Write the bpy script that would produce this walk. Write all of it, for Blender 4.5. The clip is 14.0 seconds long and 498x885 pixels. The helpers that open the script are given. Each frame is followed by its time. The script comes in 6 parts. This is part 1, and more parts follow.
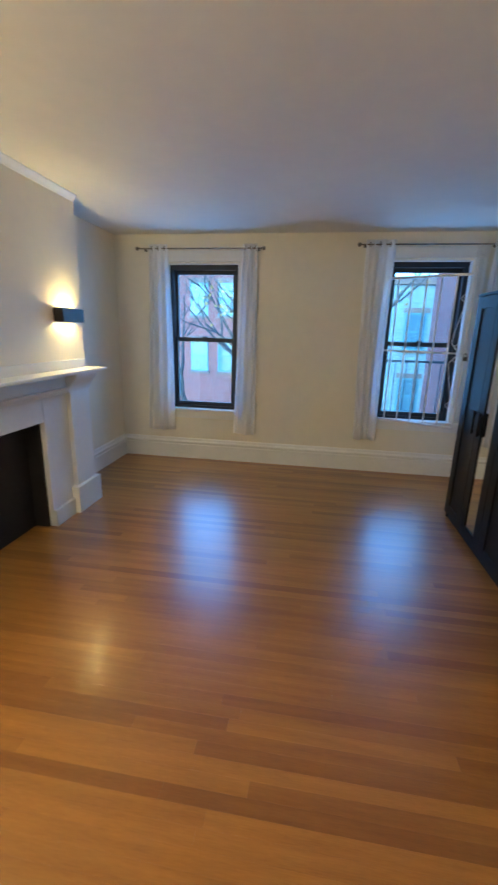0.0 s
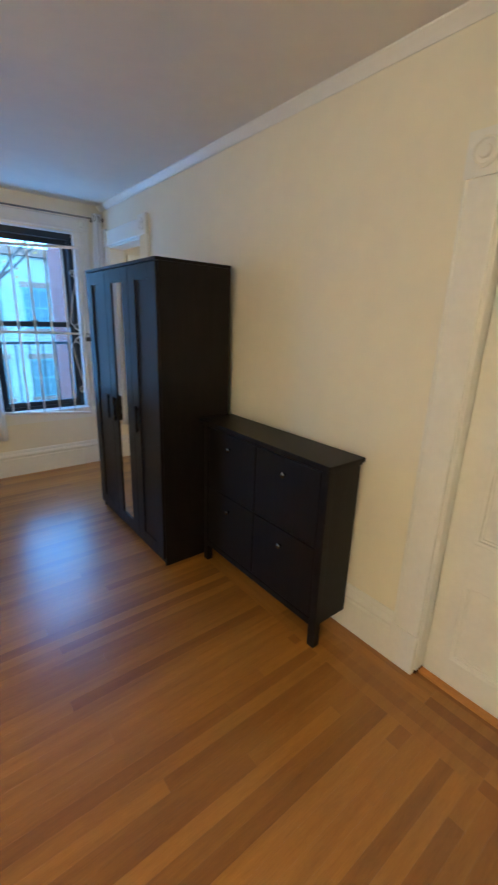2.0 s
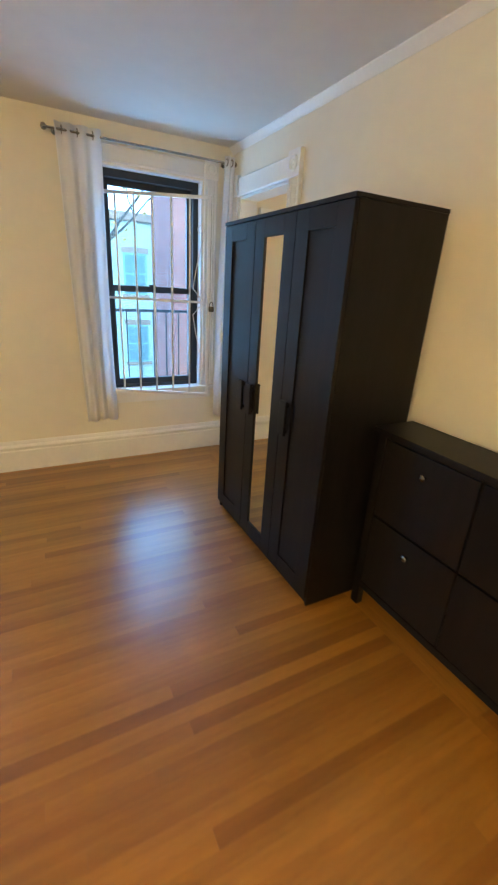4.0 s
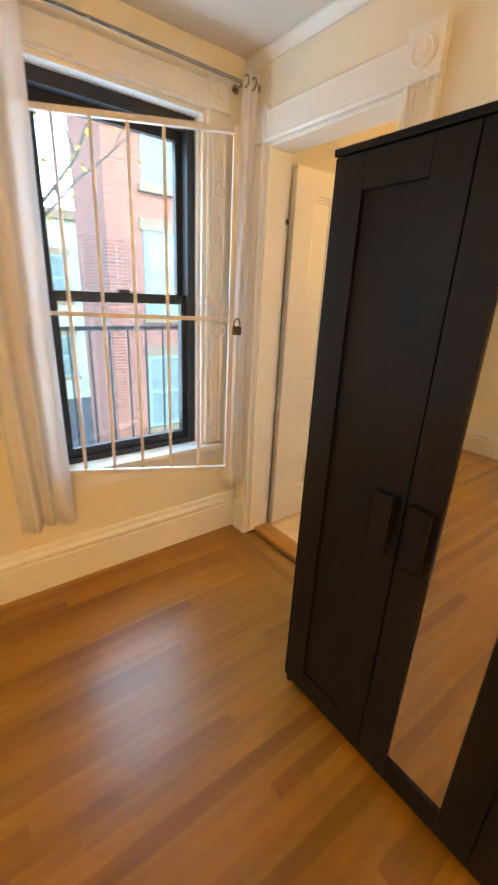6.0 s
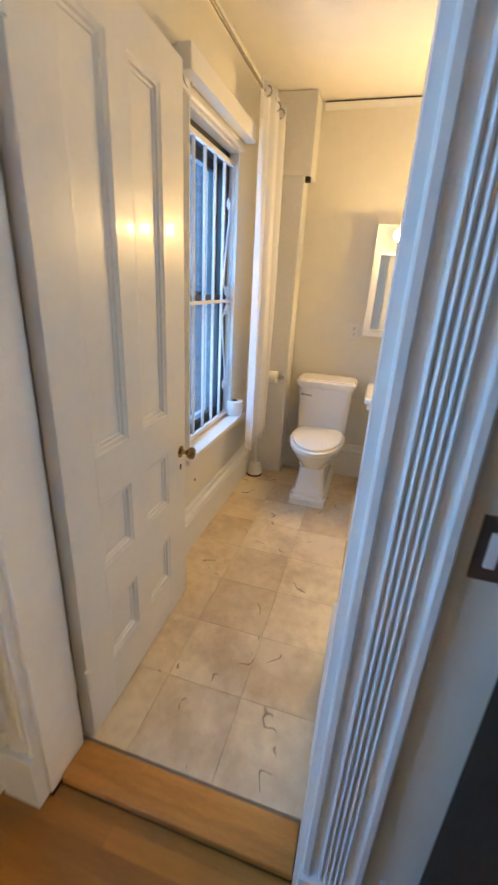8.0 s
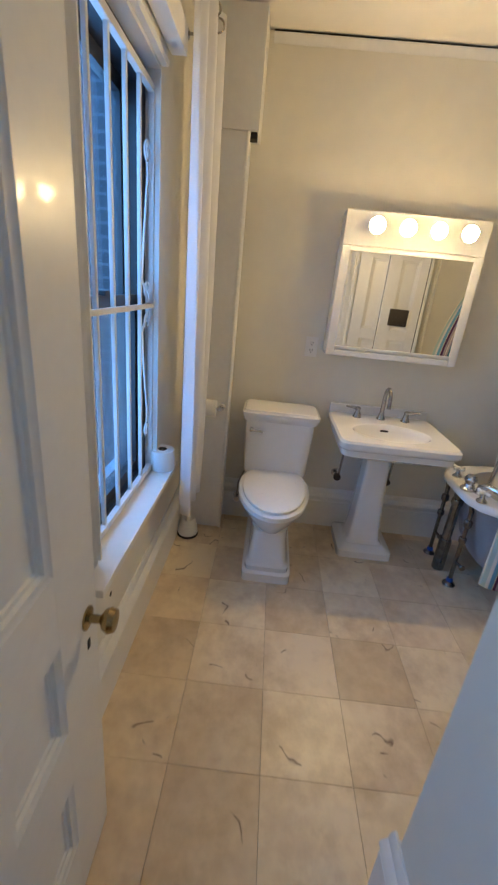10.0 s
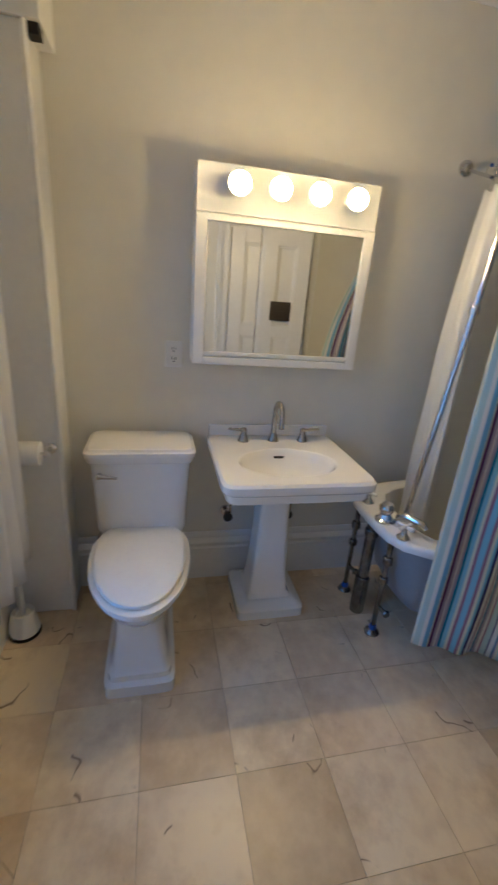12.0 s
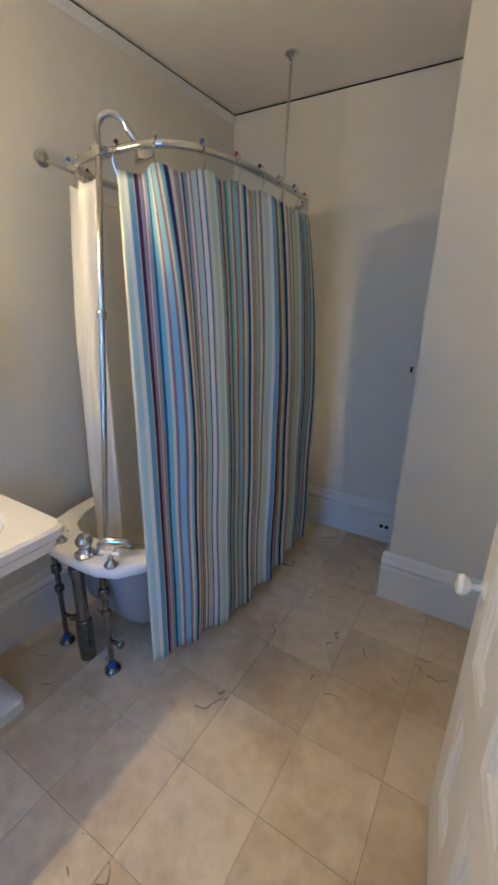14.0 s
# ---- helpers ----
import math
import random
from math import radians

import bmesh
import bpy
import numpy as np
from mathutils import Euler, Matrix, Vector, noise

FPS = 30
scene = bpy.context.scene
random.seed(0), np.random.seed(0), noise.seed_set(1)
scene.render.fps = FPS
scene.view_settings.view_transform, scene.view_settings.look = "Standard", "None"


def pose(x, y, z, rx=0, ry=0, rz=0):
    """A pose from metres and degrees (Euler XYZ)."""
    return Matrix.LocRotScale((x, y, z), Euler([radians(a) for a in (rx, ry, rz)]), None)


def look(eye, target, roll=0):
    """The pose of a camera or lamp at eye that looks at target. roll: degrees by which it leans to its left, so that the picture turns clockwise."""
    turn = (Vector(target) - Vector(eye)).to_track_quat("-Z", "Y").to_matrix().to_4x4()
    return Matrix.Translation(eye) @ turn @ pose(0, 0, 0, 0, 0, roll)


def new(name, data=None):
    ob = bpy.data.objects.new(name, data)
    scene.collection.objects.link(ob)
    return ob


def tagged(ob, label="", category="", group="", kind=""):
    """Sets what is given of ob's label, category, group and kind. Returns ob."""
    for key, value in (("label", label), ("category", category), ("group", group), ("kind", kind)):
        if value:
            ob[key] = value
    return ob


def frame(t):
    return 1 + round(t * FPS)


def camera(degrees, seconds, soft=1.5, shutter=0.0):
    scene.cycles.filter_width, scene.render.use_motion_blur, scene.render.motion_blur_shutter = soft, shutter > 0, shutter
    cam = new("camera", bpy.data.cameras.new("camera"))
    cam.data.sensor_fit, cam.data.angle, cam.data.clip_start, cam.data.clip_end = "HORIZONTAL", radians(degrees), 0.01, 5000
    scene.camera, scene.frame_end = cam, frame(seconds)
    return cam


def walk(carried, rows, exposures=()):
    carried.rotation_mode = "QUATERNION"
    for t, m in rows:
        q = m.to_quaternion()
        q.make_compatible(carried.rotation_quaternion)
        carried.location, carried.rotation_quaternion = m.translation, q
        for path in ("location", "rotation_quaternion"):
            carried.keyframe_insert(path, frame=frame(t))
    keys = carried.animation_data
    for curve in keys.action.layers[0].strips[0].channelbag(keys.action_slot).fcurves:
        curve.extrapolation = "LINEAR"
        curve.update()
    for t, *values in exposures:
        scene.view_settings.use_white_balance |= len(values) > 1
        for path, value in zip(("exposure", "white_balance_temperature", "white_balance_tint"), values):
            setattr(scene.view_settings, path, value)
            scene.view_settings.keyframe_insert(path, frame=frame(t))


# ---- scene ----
cam = camera(63.0, 14.0, soft=2.2, shutter=0.4)
PATH = [
    (0, (-1.758, -4.411, 1.572), (-2.052, -2.504, 1.047), 1.5),
    (0.5, (-1.71, -4.315, 1.564), (-1.735, -2.388, 1.031), 1.9),
    (1, (-1.639, -4.175, 1.583), (-1.37, -2.27, 1.036), 2.1),
    (1.5, (-1.599, -4.133, 1.589), (-0.798, -2.393, 1.015), 2.7),
    (2, (-1.568, -4.073, 1.589), (-0.364, -2.583, 1.013), 2.0),
    (2.5, (-1.635, -4.015, 1.589), (-0.265, -2.687, 0.992), 2.4),
    (3, (-1.699, -3.874, 1.587), (-0.462, -2.452, 0.918), 3.3),
    (3.5, (-1.672, -3.596, 1.574), (-0.682, -2.016, 0.852), 3.7),
    (3.7, (-1.642, -3.462, 1.568), (-0.757, -1.818, 0.85), 3.4),
    (5.8, (-1.489, -1.801, 1.532), (-0.416, -0.258, 0.847), 2.7),
    (6, (-1.448, -1.651, 1.533), (-0.293, -0.171, 0.846), 2.8),
    (6.5, (-1.21, -1.269, 1.493), (0.103, 0.071, 0.8), 2.7),
    (7, (-1.007, -0.94, 1.482), (0.519, 0.158, 0.8), 3.0),
    (7.5, (-0.817, -0.688, 1.488), (0.895, 0.096, 0.814), 2.9),
    (8, (-0.537, -0.515, 1.514), (1.257, -0.009, 0.786), 3.2),
    (8.5, (-0.343, -0.359, 1.508), (1.492, -0.14, 0.744), 4.5),
    (8.7, (-0.275, -0.296, 1.515), (1.567, -0.184, 0.742), 5.0),
    (10.8, (0.599, -0.107, 1.511), (2.475, -0.076, 0.819), 5.5),
    (11, (0.663, -0.122, 1.512), (2.537, -0.128, 0.813), 5.5),
    (11.5, (0.836, -0.209, 1.495), (2.707, -0.381, 0.811), 5.4),
    (12, (0.927, -0.298, 1.49), (2.754, -0.733, 0.806), 4.6),
    (12.5, (1.012, -0.37, 1.502), (2.714, -1.169, 0.821), 3.4),
    (13, (1.073, -0.403, 1.505), (2.54, -1.589, 0.84), 2.5),
    (13.5, (1.093, -0.439, 1.531), (2.259, -1.916, 0.855), 1.5),
    (14, (1.076, -0.426, 1.542), (2.051, -2.048, 0.896), 1.1),
]
EXPOSURES = [(0, 1.46, 5450, 3), (1.5, 1.6, 5650, 3), (2.5, 1.78, 5600, 2), (3.7, 2.15, 6300, 2), (6, 2.45, 15000, 18), (7, 2.58, 16500, 20), (7.5, 2.38, 8000, 11), (8, 2.1, 7200, 10), (8.7, 1.9, 6700, 10), (11, 1.2, 5550, 7), (13, 1.3, 5400, 7), (14, 1.65, 5500, 7)]
SKY = 0.5
WINDOW_WATTS = 5.7
BULB_GLOW = 78.0
# strength of the added fill lamp, out of view in the bedroom
FILL_GLOW = 31.0
SCONCE_GLOW = 82.0
walk(cam, [(t, look(eye, target, roll)) for t, eye, target, roll in PATH], EXPOSURES)

# ---- world and daylight ----
world = bpy.data.worlds.new("world")
scene.world = world
world.use_nodes = True
_n = world.node_tree.nodes
_sky = _n.new("ShaderNodeTexSky")
_sky.sky_type = "NISHITA"
_sky.sun_disc = False
_sky.sun_elevation = radians(24)
_sky.sun_rotation = radians(200)
_dusk = _n.new("ShaderNodeMix")
_dusk.data_type, _dusk.blend_type = "RGBA", "MULTIPLY"
_dusk.inputs[0].default_value = 1.0
_dusk.inputs[7].default_value = (0.36, 0.76, 1.3, 1)
world.node_tree.links.new(_sky.outputs[0], _dusk.inputs[6])
world.node_tree.links.new(_dusk.outputs[2], _n["Background"].inputs[0])
_n["Background"].inputs[1].default_value = SKY
_sun = bpy.data.lights.new("sun", "SUN")
_sun.energy, _sun.angle, _sun.color = 0.22, radians(12), (1.0, 0.95, 0.88)
new("sun", _sun).matrix_world = pose(0, 0, 30, 66, 0, -20)


def window_light(x0, x1, z0, z1, y, power):
    li = bpy.data.lights.new("window_light", "AREA")
    li.shape, li.size, li.size_y, li.energy, li.color = "RECTANGLE", x1 - x0, z1 - z0, power, (0.22, 0.50, 1.0)
    new("window_light", li).matrix_world = pose((x0 + x1) / 2, y, (z0 + z1) / 2, -90, 0, 0)


window_light(-3.42, -2.74, 0.75, 2.2, 0.60, WINDOW_WATTS)
window_light(-0.96, -0.30, 0.75, 2.2, 0.60, WINDOW_WATTS)
window_light(1.36, 1.98, 0.75, 2.1, 0.55, WINDOW_WATTS * 0.75)


# ---- materials ----
def mat(name, color, rough=0.5, metal=0.0, var=0.08, scale=6.0, bump=0.0, bscale=60.0, coat=0.0, spec=0.5, stretch=(1, 1, 1), dark=None):
    m = bpy.data.materials.new(name)
    m.use_nodes = True
    nt = m.node_tree
    n, l = nt.nodes, nt.links
    p = n["Principled BSDF"]
    p.inputs["Roughness"].default_value, p.inputs["Metallic"].default_value = rough, metal
    p.inputs["Coat Weight"].default_value = coat
    p.inputs["Specular IOR Level"].default_value = spec
    co = n.new("ShaderNodeTexCoord")
    mp = n.new("ShaderNodeMapping")
    mp.inputs["Scale"].default_value = stretch
    l.new(co.outputs["Object"], mp.inputs["Vector"])
    a, b = n.new("ShaderNodeTexNoise"), n.new("ShaderNodeTexNoise")
    a.inputs["Scale"].default_value, b.inputs["Scale"].default_value = scale, scale * 9
    a.inputs["Detail"].default_value, b.inputs["Detail"].default_value = 5, 3
    for t in (a, b):
        l.new(mp.outputs[0], t.inputs["Vector"])
    mix = n.new("ShaderNodeMath")
    mix.operation = "MULTIPLY_ADD"
    l.new(b.outputs[0], mix.inputs[0])
    mix.inputs[1].default_value = 0.4
    half = n.new("ShaderNodeMath")
    half.operation = "MULTIPLY"
    l.new(a.outputs[0], half.inputs[0])
    half.inputs[1].default_value = 0.6
    l.new(half.outputs[0], mix.inputs[2])
    ramp = n.new("ShaderNodeValToRGB")
    ramp.color_ramp.elements[0].position, ramp.color_ramp.elements[1].position = 0.3, 0.7
    d = dark or tuple(c * (1 - 2 * var) for c in color)
    ramp.color_ramp.elements[0].color = (*d, 1)
    ramp.color_ramp.elements[1].color = (*[min(1, c * (1 + var)) for c in color], 1)
    l.new(mix.outputs[0], ramp.inputs[0])
    l.new(ramp.outputs[0], p.inputs["Base Color"])
    rr = n.new("ShaderNodeMapRange")
    rr.inputs["To Min"].default_value, rr.inputs["To Max"].default_value = max(0.02, rough * 0.8), min(1, rough * 1.2)
    l.new(b.outputs[0], rr.inputs[0])
    l.new(rr.outputs[0], p.inputs["Roughness"])
    if bump:
        t = n.new("ShaderNodeTexNoise")
        t.inputs["Scale"].default_value = bscale
        t.inputs["Detail"].default_value = 4
        l.new(mp.outputs[0], t.inputs["Vector"])
        bp = n.new("ShaderNodeBump")
        bp.inputs["Strength"].default_value = bump
        bp.inputs["Distance"].default_value = 0.004
        l.new(t.outputs[0], bp.inputs["Height"])
        l.new(bp.outputs[0], p.inputs["Normal"])
    return m


def board_mat(name, stretch, light, deep):
    """Floorboard oak: a tone for each board, grain along the board, a worn gloss."""
    m = mat(name, light, 0.34, bump=0.05, bscale=6, scale=2.5, stretch=stretch, coat=0.75, spec=0.4)
    n, l = m.node_tree.nodes, m.node_tree.links
    p = n["Principled BSDF"]
    oi, geo = n.new("ShaderNodeObjectInfo"), n.new("ShaderNodeNewGeometry")
    add = n.new("ShaderNodeMath")
    add.operation = "ADD"
    l.new(oi.outputs["Random"], add.inputs[0])
    l.new(geo.outputs["Random Per Island"], add.inputs[1])
    fr = n.new("ShaderNodeMath")
    fr.operation = "FRACT"
    l.new(add.outputs[0], fr.inputs[0])
    tone = n.new("ShaderNodeValToRGB")
    e = tone.color_ramp.elements
    e[0].color, e[1].color = (*deep, 1), (*light, 1)
    mid = e.new(0.5)
    mid.color = (*[0.62 * a + 0.38 * b for a, b in zip(light, deep)], 1)
    l.new(fr.outputs[0], tone.inputs[0])
    ramp = [x for x in n if x.bl_idname == "ShaderNodeValToRGB"][0]
    ramp.color_ramp.elements[0].color, ramp.color_ramp.elements[1].color = (0.74, 0.68, 0.6, 1), (1.1, 1.09, 1.06, 1)
    mul = n.new("ShaderNodeMix")
    mul.data_type, mul.blend_type = "RGBA", "MULTIPLY"
    mul.inputs[0].default_value = 1.0
    l.new(tone.outputs[0], mul.inputs[6])
    l.new(ramp.outputs[0], mul.inputs[7])
    l.new(mul.outputs[2], p.inputs["Base Color"])
    p.inputs["Coat Roughness"].default_value = 0.25
    return m


def glow(name, color, strength):
    m = bpy.data.materials.new(name)
    m.use_nodes = True
    p = m.node_tree.nodes["Principled BSDF"]
    p.inputs["Base Color"].default_value = (*color, 1)
    p.inputs["Emission Color"].default_value = (*color, 1)
    p.inputs["Emission Strength"].default_value = strength
    return m


def cloth(name, color, through_light, clear=0.0):
    m = mat(name, color, 0.9, var=0.02, scale=20, bump=0.04, bscale=300, spec=0.1)
    n, l = m.node_tree.nodes, m.node_tree.links
    out, p = n["Material Output"], n["Principled BSDF"]
    tr = n.new("ShaderNodeBsdfTranslucent")
    tr.inputs[0].default_value = (*color, 1)
    mx = n.new("ShaderNodeMixShader")
    mx.inputs[0].default_value = through_light
    l.new(p.outputs[0], mx.inputs[1])
    l.new(tr.outputs[0], mx.inputs[2])
    last = mx
    if clear:
        tp = n.new("ShaderNodeBsdfTransparent")
        m2 = n.new("ShaderNodeMixShader")
        m2.inputs[0].default_value = clear
        l.new(mx.outputs[0], m2.inputs[1])
        l.new(tp.outputs[0], m2.inputs[2])
        last = m2
    l.new(last.outputs[0], out.inputs[0])
    return m


def stripes():
    """Woven vertical stripes of uneven width, along the cloth's own length."""
    m = cloth("striped_cloth", (0.7, 0.7, 0.72), 0.30)
    n, l = m.node_tree.nodes, m.node_tree.links
    uv = n.new("ShaderNodeUVMap")
    sep = n.new("ShaderNodeSeparateXYZ")
    l.new(uv.outputs[0], sep.inputs[0])
    fr = n.new("ShaderNodeMath")
    fr.operation = "FRACT"
    l.new(sep.outputs[0], fr.inputs[0])
    cols = dict(w=(0.82, 0.83, 0.83), c=(0.76, 0.75, 0.63), a=(0.30, 0.60, 0.74), b=(0.22, 0.47, 0.72), t=(0.02, 0.20, 0.40), p=(0.11, 0.05, 0.15), m=(0.36, 0.20, 0.29), v=(0.43, 0.41, 0.54), n=(0.05, 0.055, 0.20), g=(0.55, 0.70, 0.70))
    order = "v1 c2 g4 w3 b4 c1 p3 v2 m1 w1 v3 t2 a3 c2 m2 a4 m2 c2 a2 n3 w3 v3 m1 w2 t2 v3 w2 m1 g4 n1 w3 t1".split()
    total = sum(int(o[1:]) for o in order)
    ramp = n.new("ShaderNodeValToRGB")
    ramp.color_ramp.interpolation = "CONSTANT"
    at = 0
    for k, o in enumerate(order):
        e = ramp.color_ramp.elements[0] if k == 0 else (ramp.color_ramp.elements[1] if k == 1 else ramp.color_ramp.elements.new(at / total))
        e.position, e.color = at / total, (*cols[o[0]], 1)
        at += int(o[1:])
    l.new(fr.outputs[0], ramp.inputs[0])
    l.new(ramp.outputs[0], n["Principled BSDF"].inputs["Base Color"])
    tr = [x for x in n if x.bl_idname == "ShaderNodeBsdfTranslucent"][0]
    l.new(ramp.outputs[0], tr.inputs[0])
    return m


def brick_mat(name, color, mortar):
    m = mat(name, color, 0.85, var=0.15, bump=0.3, bscale=30)
    n, l = m.node_tree.nodes, m.node_tree.links
    br = n.new("ShaderNodeTexBrick")
    br.inputs["Color1"].default_value, br.inputs["Color2"].default_value = (*color, 1), (*[c * 0.7 for c in color], 1)
    br.inputs["Mortar"].default_value = (*mortar, 1)
    br.inputs["Scale"].default_value = 1.0
    br.inputs["Brick Width"].default_value, br.inputs["Row Height"].default_value, br.inputs["Mortar Size"].default_value = 0.21, 0.07, 0.008
    co = n.new("ShaderNodeTexCoord")
    sep, com, ad = n.new("ShaderNodeSeparateXYZ"), n.new("ShaderNodeCombineXYZ"), n.new("ShaderNodeMath")
    l.new(co.outputs["Object"], sep.inputs[0])
    l.new(sep.outputs[0], ad.inputs[0])
    l.new(sep.outputs[1], ad.inputs[1])
    l.new(ad.outputs[0], com.inputs[0])
    l.new(sep.outputs[2], com.inputs[1])
    l.new(com.outputs[0], br.inputs["Vector"])
    l.new(br.outputs[0], n["Principled BSDF"].inputs["Base Color"])
    return m


def stone_mat():
    """Honed travertine: a tone for each tile, clouds, and fine dark pits and veins."""
    m = mat("travertine", (0.76, 0.65, 0.47), 0.33, var=0.06, scale=2.2, bump=0.03, bscale=40, dark=(0.64, 0.51, 0.345))
    n, l = m.node_tree.nodes, m.node_tree.links
    p = n["Principled BSDF"]
    ramp = [x for x in n if x.bl_idname == "ShaderNodeValToRGB"][0]
    ramp.color_ramp.elements[0].position, ramp.color_ramp.elements[1].position = 0.34, 0.58
    oi = n.new("ShaderNodeObjectInfo")
    geo = n.new("ShaderNodeNewGeometry")
    off = n.new("ShaderNodeVectorMath")
    off.operation = "MULTIPLY_ADD"
    comb = n.new("ShaderNodeCombineXYZ")
    for k in range(3):
        l.new(oi.outputs["Random"], comb.inputs[k])
    l.new(comb.outputs[0], off.inputs[0])
    off.inputs[1].default_value = (31, 57, 13)
    l.new(geo.outputs["Position"], off.inputs[2])
    for x in n:
        if x.bl_idname == "ShaderNodeMapping":
            l.new(off.outputs[0], x.inputs["Vector"])
    tone = n.new("ShaderNodeValToRGB")
    tone.color_ramp.elements[0].color, tone.color_ramp.elements[1].color = (0.86, 0.80, 0.71, 1), (1.05, 1.04, 1.0, 1)
    flush = tone.color_ramp.elements.new(0.45)
    flush.color = (1.0, 0.95, 0.91, 1)
    l.new(oi.outputs["Random"], tone.inputs[0])
    mul = n.new("ShaderNodeMix")
    mul.data_type, mul.blend_type = "RGBA", "MULTIPLY"
    mul.inputs[0].default_value = 1.0
    l.new(ramp.outputs[0], mul.inputs[6])
    l.new(tone.outputs[0], mul.inputs[7])
    warp = n.new("ShaderNodeTexNoise")
    warp.inputs["Scale"].default_value, warp.inputs["Detail"].default_value, warp.inputs["Distortion"].default_value = 2.0, 3.5, 0.1
    l.new(off.outputs[0], warp.inputs["Vector"])
    vein = n.new("ShaderNodeValToRGB")
    e = vein.color_ramp.elements
    e[0].position, e[0].color = 0.0, (0, 0, 0, 1)
    e[1].position, e[1].color = 0.4955, (0, 0, 0, 1)
    a = e.new(0.5)
    a.color = (1, 1, 1, 1)
    b = e.new(0.5045)
    b.color = (0, 0, 0, 1)
    l.new(warp.outputs[0], vein.inputs[0])
    spot = n.new("ShaderNodeTexNoise")
    spot.inputs["Scale"].default_value, spot.inputs["Detail"].default_value = 8.5, 2
    l.new(off.outputs[0], spot.inputs["Vector"])
    cut = n.new("ShaderNodeMapRange")
    cut.inputs[1].default_value, cut.inputs[2].default_value = 0.575, 0.61
    l.new(spot.outputs[0], cut.inputs[0])
    vm = n.new("ShaderNodeMath")
    vm.operation = "MULTIPLY"
    l.new(vein.outputs[0], vm.inputs[0])
    l.new(cut.outputs[0], vm.inputs[1])
    mx = n.new("ShaderNodeMix")
    mx.data_type = "RGBA"
    l.new(vm.outputs[0], mx.inputs[0])
    stain = n.new("ShaderNodeTexNoise")
    stain.inputs["Scale"].default_value, stain.inputs["Detail"].default_value = 2.1, 9
    stain.inputs["Roughness"].default_value = 0.68
    l.new(geo.outputs["Position"], stain.inputs["Vector"])
    sm = n.new("ShaderNodeMapRange")
    sm.inputs[1].default_value, sm.inputs[2].default_value, sm.inputs[4].default_value = 0.50, 0.66, 0.62
    l.new(stain.outputs[0], sm.inputs[0])
    brown = n.new("ShaderNodeMix")
    brown.data_type = "RGBA"
    l.new(sm.outputs[0], brown.inputs[0])
    l.new(mul.outputs[2], brown.inputs[6])
    brown.inputs[7].default_value = (0.46, 0.32, 0.18, 1)
    l.new(brown.outputs[2], mx.inputs[6])
    mx.inputs[7].default_value = (0.19, 0.115, 0.07, 1)
    l.new(mx.outputs[2], p.inputs["Base Color"])
    return m


def mirror_mat():
    m = bpy.data.materials.new("mirror_silver")
    m.use_nodes = True
    p = m.node_tree.nodes["Principled BSDF"]
    p.inputs["Base Color"].default_value, p.inputs["Metallic"].default_value, p.inputs["Roughness"].default_value = (0.88, 0.89, 0.88, 1), 1.0, 0.015
    return m


def glass_mat():
    m = bpy.data.materials.new("window_glass")
    m.use_nodes = True
    n, l = m.node_tree.nodes, m.node_tree.links
    g, t, mx, fr = n.new("ShaderNodeBsdfGlossy"), n.new("ShaderNodeBsdfTransparent"), n.new("ShaderNodeMixShader"), n.new("ShaderNodeLayerWeight")
    g.inputs["Roughness"].default_value = 0.02
    t.inputs[0].default_value = (0.92, 0.96, 0.97, 1)
    sharp, lift = n.new("ShaderNodeMath"), n.new("ShaderNodeMath")
    sharp.operation, lift.operation = "POWER", "MULTIPLY_ADD"
    sharp.inputs[1].default_value = 5.0
    lift.inputs[1].default_value, lift.inputs[2].default_value = 0.9, 0.03
    l.new(fr.outputs["Facing"], sharp.inputs[0])
    l.new(sharp.outputs[0], lift.inputs[0])
    l.new(lift.outputs[0], mx.inputs[0])
    l.new(t.outputs[0], mx.inputs[1])
    l.new(g.outputs[0], mx.inputs[2])
    # Uneven translucent haze added to the panes to pale the view outside.
    haze, veil = n.new("ShaderNodeBsdfTranslucent"), n.new("ShaderNodeMixShader")
    haze.inputs[0].default_value = (0.86, 0.92, 0.94, 1)
    film = n.new("ShaderNodeTexNoise")
    film.inputs["Scale"].default_value, film.inputs["Detail"].default_value = 2.5, 6
    thick = n.new("ShaderNodeMapRange")
    thick.inputs["To Min"].default_value, thick.inputs["To Max"].default_value = 0.008, 0.016
    l.new(film.outputs[0], thick.inputs[0])
    l.new(thick.outputs[0], veil.inputs[0])
    l.new(mx.outputs[0], veil.inputs[1])
    l.new(haze.outputs[0], veil.inputs[2])
    l.new(veil.outputs[0], n["Material Output"].inputs[0])
    return m


WALL = mat("cream_wall_paint", (0.81, 0.76, 0.63), 0.6, var=0.025, scale=1.2, bump=0.06, bscale=120)
BATHWALL = mat("bath_wall_paint", (0.76, 0.73, 0.63), 0.5, var=0.03, scale=1.2, bump=0.06, bscale=120)
CEIL = mat("ceiling_paint", (0.78, 0.75, 0.70), 0.8, var=0.03, scale=1.0, bump=0.05, bscale=90)
TRIM = mat("white_trim_paint", (0.80, 0.79, 0.75), 0.32, var=0.03, scale=4, bump=0.05, bscale=40)
DOORP = mat("white_door_paint", (0.80, 0.78, 0.72), 0.36, var=0.03, scale=4, bump=0.05, bscale=25, coat=0.1)
BLACKW = mat("black_brown_veneer", (0.0095, 0.0072, 0.0063), 0.42, var=0.22, scale=4, bump=0.06, bscale=30, stretch=(8, 8, 1), spec=0.22)
BLACKF = mat("black_sash_paint", (0.018, 0.02, 0.024), 0.45, var=0.2, scale=8)
